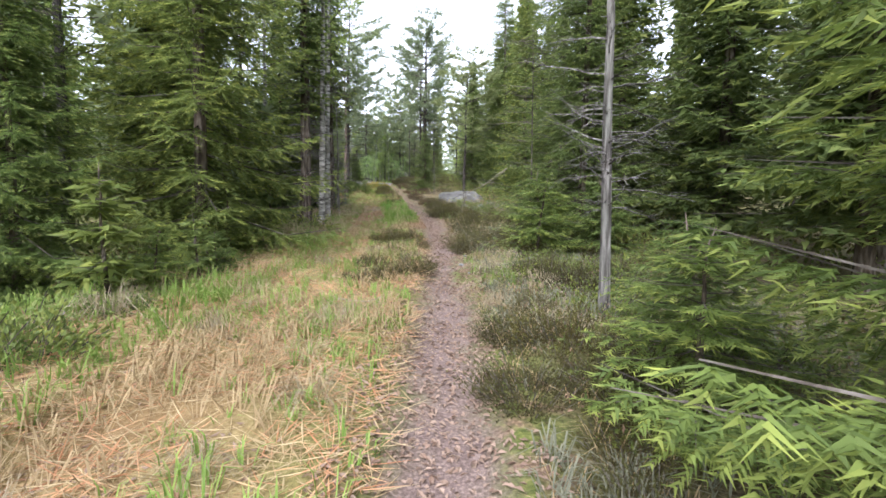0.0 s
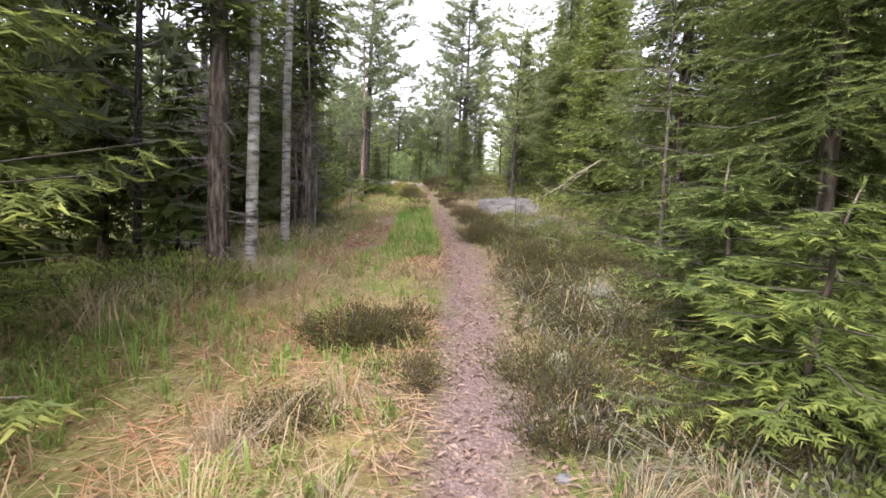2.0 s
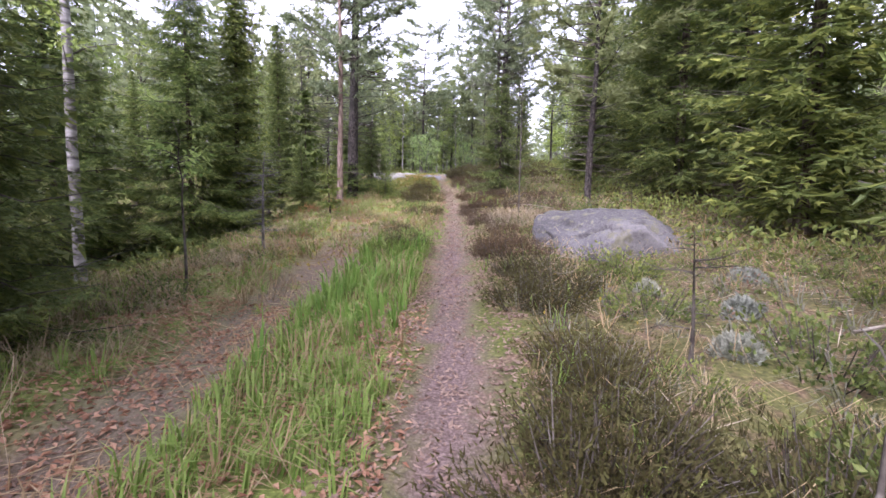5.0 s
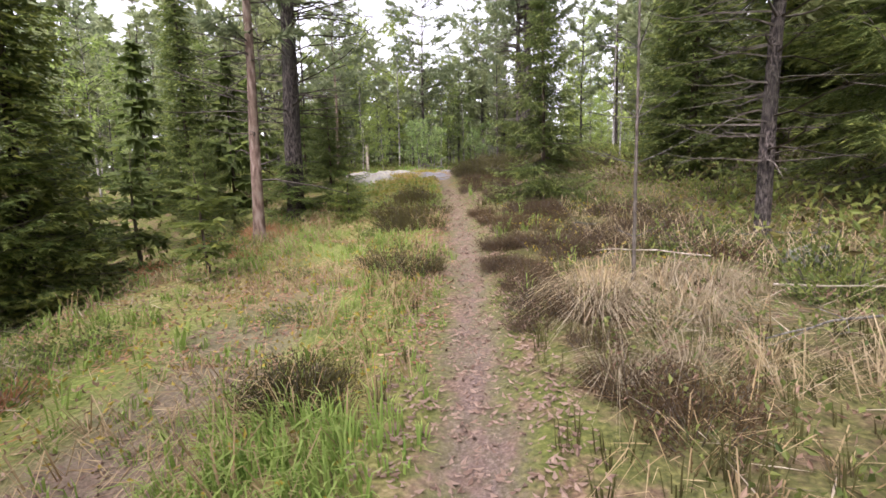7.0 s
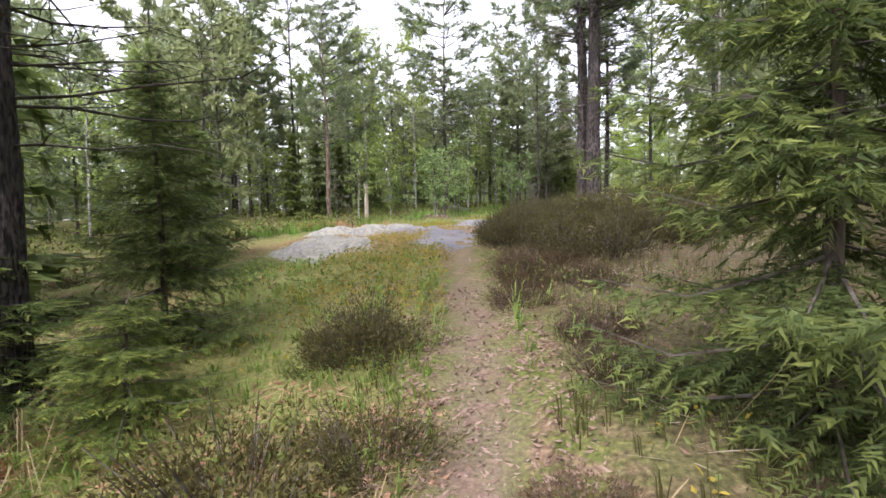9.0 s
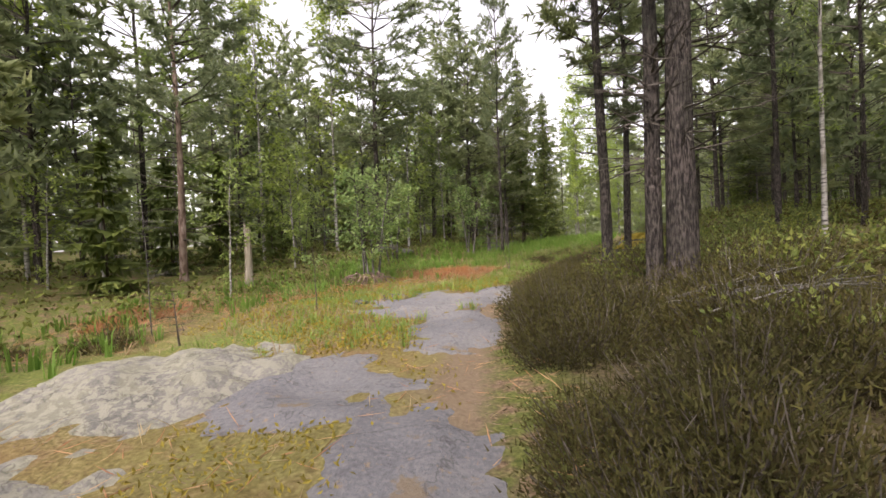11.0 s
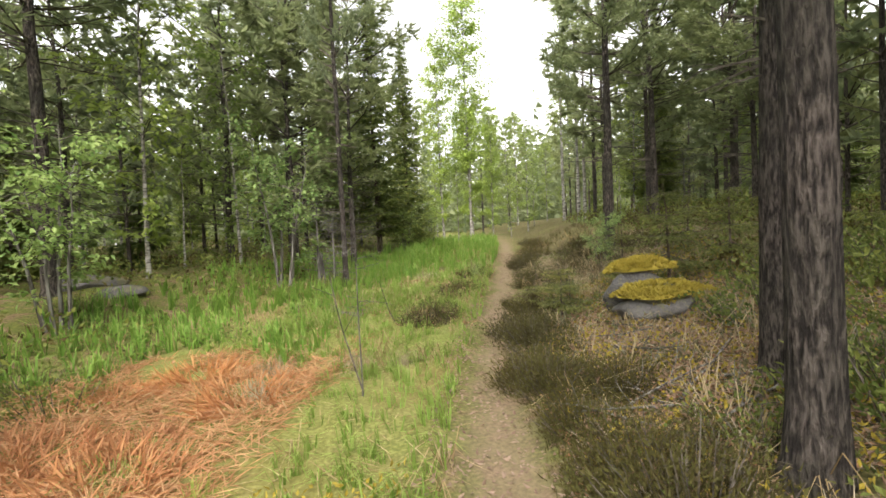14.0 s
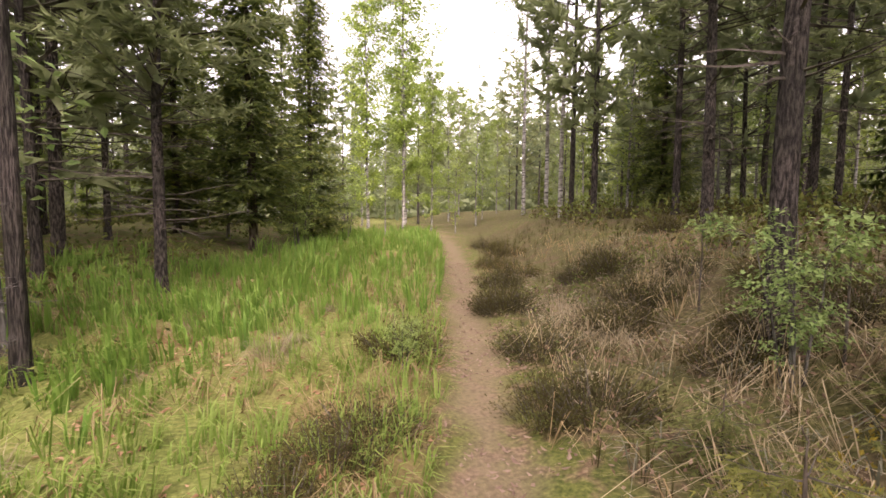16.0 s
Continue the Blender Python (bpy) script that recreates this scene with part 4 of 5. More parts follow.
# the wood around: filled in away from the path
rng = np.random.default_rng(77)
tries = 0
filled = 0
while filled < 265 and tries < 9000:
    tries += 1
    y = rng.uniform(-9, 80)
    d = rng.choice([-1, 1]) * (4.4 + 18 * rng.random() ** 1.3)
    x = float(line_x(y)) + d
    if y > 60 and abs(d) < 6 + (y - 60) * .1:
        continue
    gap = 1.55 if abs(d) < 12 else 2.1
    if any((x - a) ** 2 + (y - b) ** 2 < gap * gap for a, b in used):
        continue
    if 29 < y < 46 and -7.5 < d < 0:
        continue
    pick = rng.random()
    if rng.random() < .34:
        put(young_spruces[rng.integers(2)] if rng.random() < (.75 if y < 30 else .3) and abs(d) > 6.5 else young_birch, x, y, None, rng.uniform(.6, 1.2))
        filled += 1
        continue
    close = abs(d) < 8.5
    if y < 27:
        kind = far_spruces[rng.integers(3)] if pick < .5 and not close else (mid_pines[rng.integers(3)] if pick < .7 else bright_birches[1])
    elif d < 0:
        kind = mid_pines[rng.integers(3)] if pick < .5 else bright_birches[rng.integers(2)] if pick < .9 or close else far_spruces[1]
    else:
        kind = mid_pines[rng.integers(3)] if pick < .76 or close else far_spruces[rng.integers(3)] if pick < .92 else bright_birches[1]
    slope = x / max(y - 5, 1)
    low = .62 if 15 < y < 35 and d < 0 else 1.0
    put(kind, x, y, None, low * rng.uniform(.55, .88) * (1.22 if y > 28 and (slope < -.1 or slope > .2) else 1))
    filled += 1
for k in range(130):
    y, d = rng.uniform(31, 55), rng.uniform(-16, -5.0) if k < 90 else rng.uniform(4.5, 12)
    x = float(line_x(y)) + d
    if any((x - p) ** 2 + (y - q) ** 2 < .8 for p, q in used) or (29 < y < 46 and -7.5 < d < 0):
        continue
    pick = rng.random()
    put(mid_pines[2] if pick < .4 else young_spruces[0] if pick < .52 and d < -7 else mid_pines[1] if pick < .62 else young_birch if pick < .88 else dead_spruce, x, y, None, rng.uniform(.6, 1.05) if pick < .88 else 1.2)
for k in range(150):
    y, d = rng.uniform(28, 64), -rng.uniform(6.0, 17) if k < 110 else rng.uniform(6.5, 16)
    x = float(line_x(y)) + d
    if any((x - p) ** 2 + (y - q) ** 2 < .7 for p, q in used) or (28 < y < 46 and -7.5 < d < 0):
        continue
    pick = rng.random()
    put(mid_pines[2] if pick < .5 else young_birch if pick < .72 else young_spruces[1] if pick < .9 else bright_birches[1], x, y, None, rng.uniform(.55, 1.0))
# low growth under the trees beside the slab
for k in range(26):
    x, y = rng.uniform(-13.5, -8.2), rng.uniform(35.5, 47)
    if any((x - p) ** 2 + (y - q) ** 2 < .5 for p, q in used):
        continue
    put((young_spruces[1], young_birch, young_spruces[0])[k % 3], x, y, None, rng.uniform(.55, .85))
# the view down the path closes with trees
for x, y, s in ((4.6, 66.5, 1.0), (7.4, 67, .9), (6.0, 71, 1.2), (9.2, 70, 1.0), (2.6, 67.5, 1.1), (8.2, 62.5, .55), (4.2, 57.6, .35), (1.2, 55.6, .4), (6.6, 60.6, .45)):
    put(bright_birches[int(x * 10) % 2], x, y, None, s)
for x, y in ((-12, 47), (6.5, 70), (10, 74), (3, 78), (15, 70), (18, 80)):
    put(mid_pines[int(y) % 3], x, y, None, 1.0)

def far_woods(count, seed):
    """The rest of the wood, too far off to tell its trees apart."""
    r = np.random.default_rng(seed)
    b = Build()
    made = 0
    while made < count:
        x, y = r.uniform(-75, 85), r.uniform(-45, 135)
        d = abs(float(off_line(np.array(x), np.array(y))))
        inside = -9 < y < 80
        if (inside and d < 21) or (d < 7 and y < 84) or d > 62:
            continue
        h, w = r.uniform(8, 15), r.uniform(1.3, 2.1)
        foot = np.array([x, y, float(land(x, y))])
        b.tube(np.array([foot, foot + [0, 0, h]]), np.array([.13, .02]), 3)
        n = 95
        z = r.random(n) ** 1.15 * .97 * h + .4
        a = r.uniform(0, 6.283, n)
        rad = w * (1 - z / (h + .6)) ** .7 * r.uniform(.15, .8, n)
        out = np.stack([np.cos(a), np.sin(a), np.zeros(n)], 1)
        way = unit(out + np.array([0, 0, 1.]) * r.uniform(-.7, .3, (n, 1)))
        b.blades(foot + out * rad[:, None] + np.array([0, 0, 1.]) * z[:, None], way, unit(np.cross(way, r.normal(0, 1, (n, 3)))), r.uniform(.6, 1.2, n), r.uniform(.35, .7, n), r.uniform(0, .3, n), r.uniform(0, .6, n))
        made += 1
    return tagged(new("far_woods", b.mesh("far_woods", M_PINE)), "dense conifer wood in the distance on all sides", "woods", kind="stuff")


far_woods(1500, 3)

# ---------------------------------------------------------------- undergrowth
heathers = [bush("heather_bush", "low brown-green heather bush beside the path", 51 + k, .40, .43, M_HEATHER, 60, .034, .0095, 52, .62, "heather bushes", loose=.042) for k in range(3)]
brown_heathers = [bush("heather_bush", "withered red-brown heather bush beside the path", 57 + k, .36, .43, M_BROWNHEATHER, 60, .034, .0095, 48, .60, "heather bushes", loose=.042) for k in range(2)]
shrubs = [bush("bilberry_shrub", "low bright green bilberry shrub on the forest floor", 61 + k, .30, .36, M_SHRUB, 34, .028, .018, 24, .6, "bilberry shrubs", pointed=False) for k in range(2)]
tall_juniper = tagged(spruce("juniper_bush", "", 72, 1.55, 1.05, .08, 2, dense=.75, material=M_JUNIPER), "tall loose olive-green juniper with dead brown inner twigs", "bush", "junipers")
juniper = tagged(spruce("juniper_bush", "", 71, .95, .85, .06, 2, dense=.95, material=M_JUNIPER), "spreading olive-green juniper bush with layered sprays", "bush", "junipers")
fern = bush("dead_bracken", "collapsed heap of orange dead bracken", 81, .2, .62, M_BRACKEN, 70, .20, .018, 12, -.3, "dead bracken heaps", "fern", M_STRAW)
rng = np.random.default_rng(5)


def thicken(protos, zones):
    """Scatter copies over strips given as (count, y0, y1, d0, d1, size0, size1)."""
    for count, y0, y1, d0, d1, s0, s1 in zones:
        for _ in range(count):
            y, d = rng.uniform(y0, y1), rng.uniform(d0, d1)
            x = float(line_x(y)) + d
            if slab_mask(np.array(x), np.array(y)) > .45:
                continue
            kinds = brown_heathers if protos is heathers and 17.5 < y < 28.7 and d > 0 else protos
            put(kinds[rng.integers(len(kinds))], x, y, rng.uniform(0, 360), rng.uniform(s0, s1))


thicken(heathers, [(12, 24.8, 28.6, .35, 1.3, .7, 1.0), (20, 22.2, 25.6, .5, 2.5, .8, 1.1), (11, 10.8, 13.4, .7, 2.4, .8, 1.1), (12, 21.8, 25.4, .3, .6, .7, .9), (14, 30, 38, .36, .5, .9, 1.1), (9, 10.6, 13.0, .6, 2.2, .8, 1.15), (7, 5.2, 9.2, -1.1, -.45, .5, .7), (6, 1.2, 3.5, .5, 1.6, .6, .9), (16, 5.0, 9, 1.2, 3.2, .7, 1.0), (12, 43.5, 47, .8, 3.2, .7, 1.0), (15, 2.5, 9, .45, 1.5, .7, 1.1), (12, 9, 15, .45, 1.3, .7, 1.1), (15, 13.5, 19, .4, 1.1, .8, 1.3), (14, 19, 25, .4, 1.3, .7, 1.1),
                   (6, 5.5, 8.5, -.9, -.4, .7, .9), (9, 17, 25, -.95, -.4, .6, .95), (6, 24.5, 28.5, -1.0, -.35, .7, 1.2),
                   (22, 28, 38, .42, .75, .95, 1.2), (29, 29.5, 34.5, .5, 3.0, 1.05, 1.4), (8, 19.5, 25.5, .35, 1.8, .6, .9), (38, 29, 37.5, .75, 3.9, 1.1, 1.45), (21, 37, 44, .22, .5, .6, .95), (10, 43.5, 52, .3, 1.0, .7, 1.1), (6, 38.2, 39.6, .6, 1.2, .6, .8), (5, 38, 46, -1.1, -.5, .5, .8), (10, 27, 34, -5.6, -3.9, .7, 1.0), (11, 43, 52, 2.2, 6, .8, 1.2)])
thicken(shrubs, [(28, 13.2, 18.8, -4.6, -2.5, .7, 1.2), (30, 35.2, 40.5, 1.3, 4.2, 1.2, 1.8), (24, 10, 16, .9, 3.6, .7, 1.2), (14, 3.5, 7, .9, 2.8, .6, 1.0), (8, 21, 27, -2.6, -1.0, .5, .8), (30, 1, 8, 1.2, 4, .8, 1.3), (34, 9, 18, 1.4, 4.6, .8, 1.3), (26, 16, 26, 1.4, 4.0, .8, 1.2), (40, 1, 13, -3.9, -2.4, .9, 1.6), (20, 14, 26, -4.6, -2.6, .8, 1.2), (40, 32, 44, 2.0, 6.0, 1.0, 1.8), (14, 38, 48, -6, -3.4, .8, 1.2)])
for x, y, s in ((-1.0, 41.5, .62), (-1.05, 42.15, .75), (-.72, 41.85, .85), (-.5, 42.6, 1.05), (.2, 42.2, .8), (-.1, 43.2, .75), (3.2, 46.0, .8), (4.4, 44.4, 1.0), (2.6, 40.9, .9), (3.4, 42.2, 1.0)):
    put(juniper, x, y, None, s)
for x, y, s in ((.55, 41.7, .85), (1.25, 41.5, .85), (.6, 42.8, .62), (1.7, 42.8, .7), (1.0, 40.6, .65)):
    put(tall_juniper, x, y, None, s)
for x, y, s in ((-5.75, 24.3, .9), (-5.3, 23.7, .8), (-4.9, 24.5, .7), (-5.5, 25.0, .8), (-6.2, 23.6, .9), (-4.6, 25.3, .5)):
    put(fern, x, y, None, s)
thicken([fern], [(8, 39.0, 41.2, -3.4, -1.9, .6, 1.0), (3, 37.4, 39, -3.4, -2.6, .6, .9), (4, 33, 37, -5.2, -4.0, .6, .9), (3, 22.5, 26, -3.4, -2.4, .6, .9), (2, 19, 22, -3.2, -2.5, .5, .7)])


def tussock(name, label, seed, material, blades, h, r):
    """A clump of long blades that arch outward and droop."""
    g = np.random.default_rng(seed)
    a = g.uniform(0, 6.283, blades)
    lean = np.stack([np.cos(a), np.sin(a), np.zeros(blades)], 1) * g.uniform(.4, 2.0, blades)[:, None] + g.normal(0, .35, (blades, 3)) * np.array([1, 1, 0])
    foot = np.stack([np.cos(a), np.sin(a), np.zeros(blades)], 1) * (r * g.random(blades) ** .7)[:, None]
    b = Build()
    b.grass(foot - np.array([0, 0, .02]), lean, h * g.uniform(.45, 1.2, blades), g.uniform(.0028, .0058, blades), g, g.uniform(0, .4, blades))
    return tagged(new(name, b.mesh(name, material)), label, "grass", "grass tussocks")


straw_tussocks = [tussock("grass_tussock", "clump of long bleached dry grass bent to the ground", 85 + k, M_PALESTRAW, 150, .36, .11) for k in range(3)]
green_tussocks = [tussock("grass_tussock", "clump of fresh green grass with dry blades around it", 88 + k, M_GRASS, 80, .30, .07) for k in range(2)]
thicken(straw_tussocks, [(34, .9, 8, -3.2, -.45, .6, 1.05), (26, 8, 14, -3.3, -1.9, .7, 1.2), (10, 8, 14, -1.3, -.4, .5, .8), (12, 1, 9, .35, 1.1, .6, 1.0), (20, 20.2, 21.9, .7, 2.2, .8, 1.2), (14, 14, 24, -3.4, -2.0, .6, 1.0), (14, 10, 19, .6, 2.8, .5, .9), (16, 39, 47, -3.4, -.5, .45, .8), (8, 42, 46, .5, 2.2, .7, 1.0)])
thicken(green_tussocks, [(16, 1, 9, -3.3, -.5, .6, 1.0), (18, 9, 15, -3.4, -2.0, .8, 1.3), (18, 13.5, 19, -4.2, -2.3, .6, 1.1), (12, 15, 26, -3.0, -.5, .5, .9), (12, 38.5, 46, -3.6, -.5, .5, .9), (6, 32, 37, -2.8, -1.0, .6, .9)])


# ---------------------------------------------------------------- grass and litter
def scatter(count, y0, y1, d0, d1, seed, patch=None, avoid_path=True, bare=.42):
    r = np.random.default_rng(seed)
    y, d = r.uniform(y0, y1, count), r.uniform(d0, d1, count)
    x = line_x(y) + d
    ok = slab_mask(x, y) < bare
    if avoid_path:
        ok &= np.hypot(x + 4.75, (y - 40.1) * .8) + (vnoise(x * 2, y * 2, 77) - .5) * .9 > 1.15
        ok &= np.abs(off_line(x, y)) > np.interp(y, [17, 20, 29, 33], [.22, .13, .12, .2]) + .12 * r.random(count)
    if patch:
        s, lo = patch
        ok &= vnoise(x * s, y * s, seed) + r.uniform(-.15, .15, count) > lo
    return x[ok], y[ok], r


def grass_patch(name, label, material, zones, height, width, bend):
    b = Build()
    for k, (count, y0, y1, d0, d1, lo, hs) in enumerate(zones):
        x, y, r = scatter(count // 7, y0, y1, d0, d1, 900 + k * 7 + len(label), (1.3, lo))
        if not len(x):
            continue
        per = 7
        a = np.repeat(vnoise(x * .7, y * .7, 12) * 9, per) + r.normal(0, 1.1, len(x) * per)
        x, y = np.repeat(x, per) + np.cos(a) * r.uniform(0, .055, len(a)), np.repeat(y, per) + np.sin(a) * r.uniform(0, .055, len(a))
        hs = np.repeat(r.uniform(.55, 1.35, len(x) // per), per) * hs
        n = len(x)
        lean = np.stack([np.cos(a), np.sin(a), np.zeros(n)], 1) * r.uniform(bend[0], bend[1], n)[:, None]
        b.grass(np.stack([x, y, land(x, y) - .01], 1), lean, height * hs * r.uniform(.5, 1.25, n), width * r.uniform(.7, 1.3, n), r, r.uniform(0, .4, n))
    return tagged(new(name, b.mesh(name, material)), label, "grass", kind="stuff")


grass_patch("dry_grass", "bent straw-coloured dry grass along the old track", M_STRAW,
            [(7000, .3, 6, -3.0, -.25, .48, .75), (4500, 6, 13, -3.0, -.25, .5, .8), (8000, 13, 26, -3.6, -.3, .5, 1), (2500, 1, 20, .3, 1.0, .5, .6), (5000, 6, 26, 1, 4, .55, 1), (8000, 33, 50, -5, -.25, .45, .8), (1500, 38, 50, .3, 3, .5, 1)], .29, .006, (1.0, 1.95))
grass_patch("green_grass", "fresh green grass between and beside the wheel tracks", M_GRASS,
            [(10000, 1, 11, -3.8, -1.9, .3, .9), (5000, .5, 10, -2.2, -.3, .58, .6), (10000, 12.0, 20, -1.25, -.35, .3, .82), (6000, 9, 26, -3.8, -1.9, .45, .9), (7000, 20, 29, -2.8, -.35, .4, .7), (17000, 33, 44, -3.2, -.3, .3, .62), (5000, 44, 60, -3.5, -.3, .25, 1.1), (2500, 5, 30, .3, 1.0, .6, .8), (6000, .5, 9, -2.4, -.3, .5, .7), (6000, 8, 13.5, -3.2, -.6, .45, .8), (5000, 19, 29, -2.0, -.15, .35, .5), (5000, 42, 47, -2.6, -.2, .4, .7)], .24, .009, (.25, 1.05))


grass_patch("meadow_grass", "lush broad-bladed grass at the edge of the wood", M_MEADOW, [(13000, 38.5, 50, -5.6, -1.9, .22, 1.0), (6000, 46, 58, -4, -.3, .15, 1.3), (2500, 32, 38, -5.5, -3.6, .4, .9), (1500, 12.2, 19, -1.2, -.4, .4, 1.0)], .27, .017, (.15, .65))
grass_patch("bog_grass", "long pale dead grass stalks beside the path", M_PALESTRAW, [(1500, 20, 25, 1.3, 3.2, .4, 1.0), (1500, 10, 16, -3.3, -2.0, .35, 1.0), (700, 42, 45.5, .5, 2.2, .4, 1.1), (250, 9, 12, .5, 1.6, .4, 1.0), (1200, 38, 46, .5, 3, .45, 1.0), (1500, 11, 18, -3.4, -2.2, .45, 1.0)], .34, .0055, (1.0, 2.0))
grass_patch("grey_grass", "grey-green dead grass and stalks under the spruces", M_GREYSTRAW, [(3500, .6, 2.5, .4, 2.4, .3, .7), (5000, 2.5, 8, .45, 3.2, .3, .8), (4500, 8.5, 17, .5, 3.6, .4, .8), (1500, 38, 46, .6, 3.5, .4, .8)], .26, .008, (.7, 1.7))
grass_patch("heather_carpet", "low brown-green heather sprigs between the bushes", M_HEATHER, [(9000, 27, 38, .35, 4.2, .2, 1.0), (5000, 41.5, 52, .4, 5.0, .2, 1.1), (4000, 37, 41.5, .25, .8, .2, .9), (5000, 18.5, 26, .35, 2.4, .25, .9), (8000, 3, 15, .35, 2.8, .3, .8), (1800, 16, 28, -1.0, -.35, .35, .7)], .17, .0055, (.1, .8))


def litter(name, label, zones, material, size, slim=.6, bare=.42):
    b = Build()
    for k, (count, y0, y1, d0, d1, lo) in enumerate(zones):
        x, y, r = scatter(count, y0, y1, d0, d1, 700 + k * 5, (2.2, lo), False, bare)
        n = len(x)
        a = r.uniform(0, 6.283, n)
        way = unit(np.stack([np.cos(a), np.sin(a), r.normal(.1, .25, n)], 1))
        side = unit(np.stack([-np.sin(a), np.cos(a), r.normal(0, .35, n)], 1))
        b.leaves(np.stack([x, y, land(x, y) + .006], 1), way, side, size * r.uniform(.5, 1.5, n), size * slim * r.uniform(.6, 1.2, n), r.random(n), r.choice([-.2, .2]) * min(1, slim * 1.5))
    return tagged(new(name, b.mesh(name, material)), label, "leaf litter", kind="stuff")


litter("leaf_litter", "dry brown fallen leaves trodden into the path", [(9000, .3, 10, -.5, .5, .2), (9000, 10, 18, -.55, .55, .15), (9000, 18, 28, -.5, .5, .15), (5000, .5, 14, -2.6, -.5, .5), (4000, 11, 24, -2.0, -1.1, .3), (6000, 34, 50, -.45, .45, .35), (5000, 5, 45, .4, 4, .5)], M_LITTER, .038)

M_LEAF = foliage("red_brown_leaves", (.17, .075, .045), (.30, .16, .09), (.42, .27, .18), .2, .85)
litter("red_leaf_litter", "reddish brown fallen leaves in the grass", [(12000, 11, 16.5, -2.8, -.2, .25), (6000, 20.5, 26, -2.5, -.15, .35), (5000, .5, 9, -2.6, -.3, .5), (3000, 37.5, 42, -4, -2, .4), (6000, 38, 41.6, .3, 3.2, .35), (3000, 41.5, 47, -2.8, -.3, .5)], M_LEAF, .04)
litter("matted_straw", "flattened straw and dead grass on the old track", [(15000, .3, 8, -3.3, -.25, .25), (13000, 8, 26, -3.2, -.6, .3), (4000, 34, 46, -4, -.3, .5), (3000, 13, 26, .6, 3.5, .45), (1500, 27.5, 37, -3.5, .3, .4)], M_STRAW, .17, .045)
litter("fallen_needles", "reddish dead needles and bracken bits on the ground", [(12000, .3, 9, -2.8, -.3, .42), (2500, 17, 27, -3.4, -2, .5), (16000, 38.2, 41.6, -3.9, -1.4, .25), (4000, 36.5, 38.4, -4.4, -2.4, .4), (2500, 33, 37, -5.5, -3.8, .4), (2500, 28, 37.5, -3.2, .5, .5)], M_BRACKEN, .17, .05)


# ---------------------------------------------------------------- dead wood and small things
def snag(name, label, seed, h, r, material, splinters=9):
    """A broken standing stem, splintered at the top."""
    rng = np.random.default_rng(seed)
    b = Build()
    z = np.array([-.1, 0, .15 * h, .5 * h, .85 * h, h])
    b.tube(np.column_stack([np.cumsum(rng.normal(0, .012, (6, 2)), 0), z]), r * np.array([1.5, 1.3, 1.05, .9, .8, .7]), 12, .12, rng)
    ob = tagged(new(name), label, "stump")
    part("stem", b, material, ob, "", True)
    for k in range(splinters):
        s = Build()
        a = rng.uniform(0, 6.283)
        foot = np.array([math.cos(a) * r * .5, math.sin(a) * r * .5, h - .08])
        s.tube(np.array([foot, foot + [rng.normal(0, .02), rng.normal(0, .02), rng.uniform(.1, .3) * min(1, h)]]), np.array([.3 * r, .02 * r]), 4)
        part("splinter", s, material, ob)
    return ob


snag("dead_snag", "pale bare broken stem with a splintered top", 1, 1.1, .075, M_PALEWOOD).matrix_basis = spot(-8.35, 37.7, 0, 1, .02, 4)
snag("dead_snag", "short pale splintered stump in the grass", 2, .6, .05, M_DEADWOOD).matrix_basis = spot(-3.86, 46.1, 50, 1, .02, -3)
snag("rotten_stump", "low rotten brown stump under the trees", 3, .38, .16, M_REDBARK, 14).matrix_basis = spot(-4.7, 11.6, 0, 1, .02)
snag("cut_stump", "small weathered cut stump among shrubs", 4, .25, .13, M_DEADWOOD, 3).matrix_basis = spot(2.75, 11.7, 0, 1, .02)


def root_plate(name, label, seed, w, h, roots):
    """A torn-up heap of earth with brown roots that hang down its front."""
    r = np.random.default_rng(seed)
    ob = tagged(new(name), label, "stump")
    a, q = np.meshgrid(np.linspace(0, 6.283, 28, endpoint=False), np.linspace(1, .02, 9))
    rad = q * w * (1 + .5 * (vnoise(np.cos(a) * 2.2 + 7, np.sin(a) * 2.2 + 7, seed) - .5))
    z = h * (1 - q ** 2.2) * (.75 + .6 * vnoise(np.cos(a) * rad * 5 + 3, np.sin(a) * rad * 5 + 3, seed + 1)) - .06
    v = np.stack([np.cos(a) * rad * 1.5, np.sin(a) * rad, z], -1).reshape(-1, 3)
    f = []
    for i in range(8):
        for k in range(28):
            m = (k + 1) % 28
            f += [[i * 28 + k, i * 28 + m, i * 28 + 28 + m], [i * 28 + k, i * 28 + 28 + m, i * 28 + 28 + k]]
    heap = Build()
    heap.add(v, f)
    part("earth", heap, M_GROUND, ob, "dark torn earth", True)
    for _ in range(roots):
        t = r.uniform(0, 6.283)
        top = np.array([math.cos(t) * w * .7, math.sin(t) * w * .45, h * r.uniform(.55, 1.0)])
        out = np.array([math.cos(t) * w * r.uniform(1.2, 1.9), math.sin(t) * w * r.uniform(.9, 1.5), r.uniform(-.02, .1)])
        mid = (top + out) / 2 + r.normal(0, .06, 3) + np.array([0, 0, .07])
        b = Build()
        b.tube(np.array([top, (top + mid) / 2 + r.normal(0, .03, 3), mid, (mid + out) / 2 + r.normal(0, .03, 3), out]), np.array([1, .85, .65, .45, .2]) * r.uniform(.010, .024), 6)
        part("root", b, M_REDBARK, ob)
    return ob


root_plate("root_mound", "torn brown roots and earth below the rowan", 5, .36, .36, 34).matrix_basis = spot(-6.15, 38.15, 20, 1, .03)


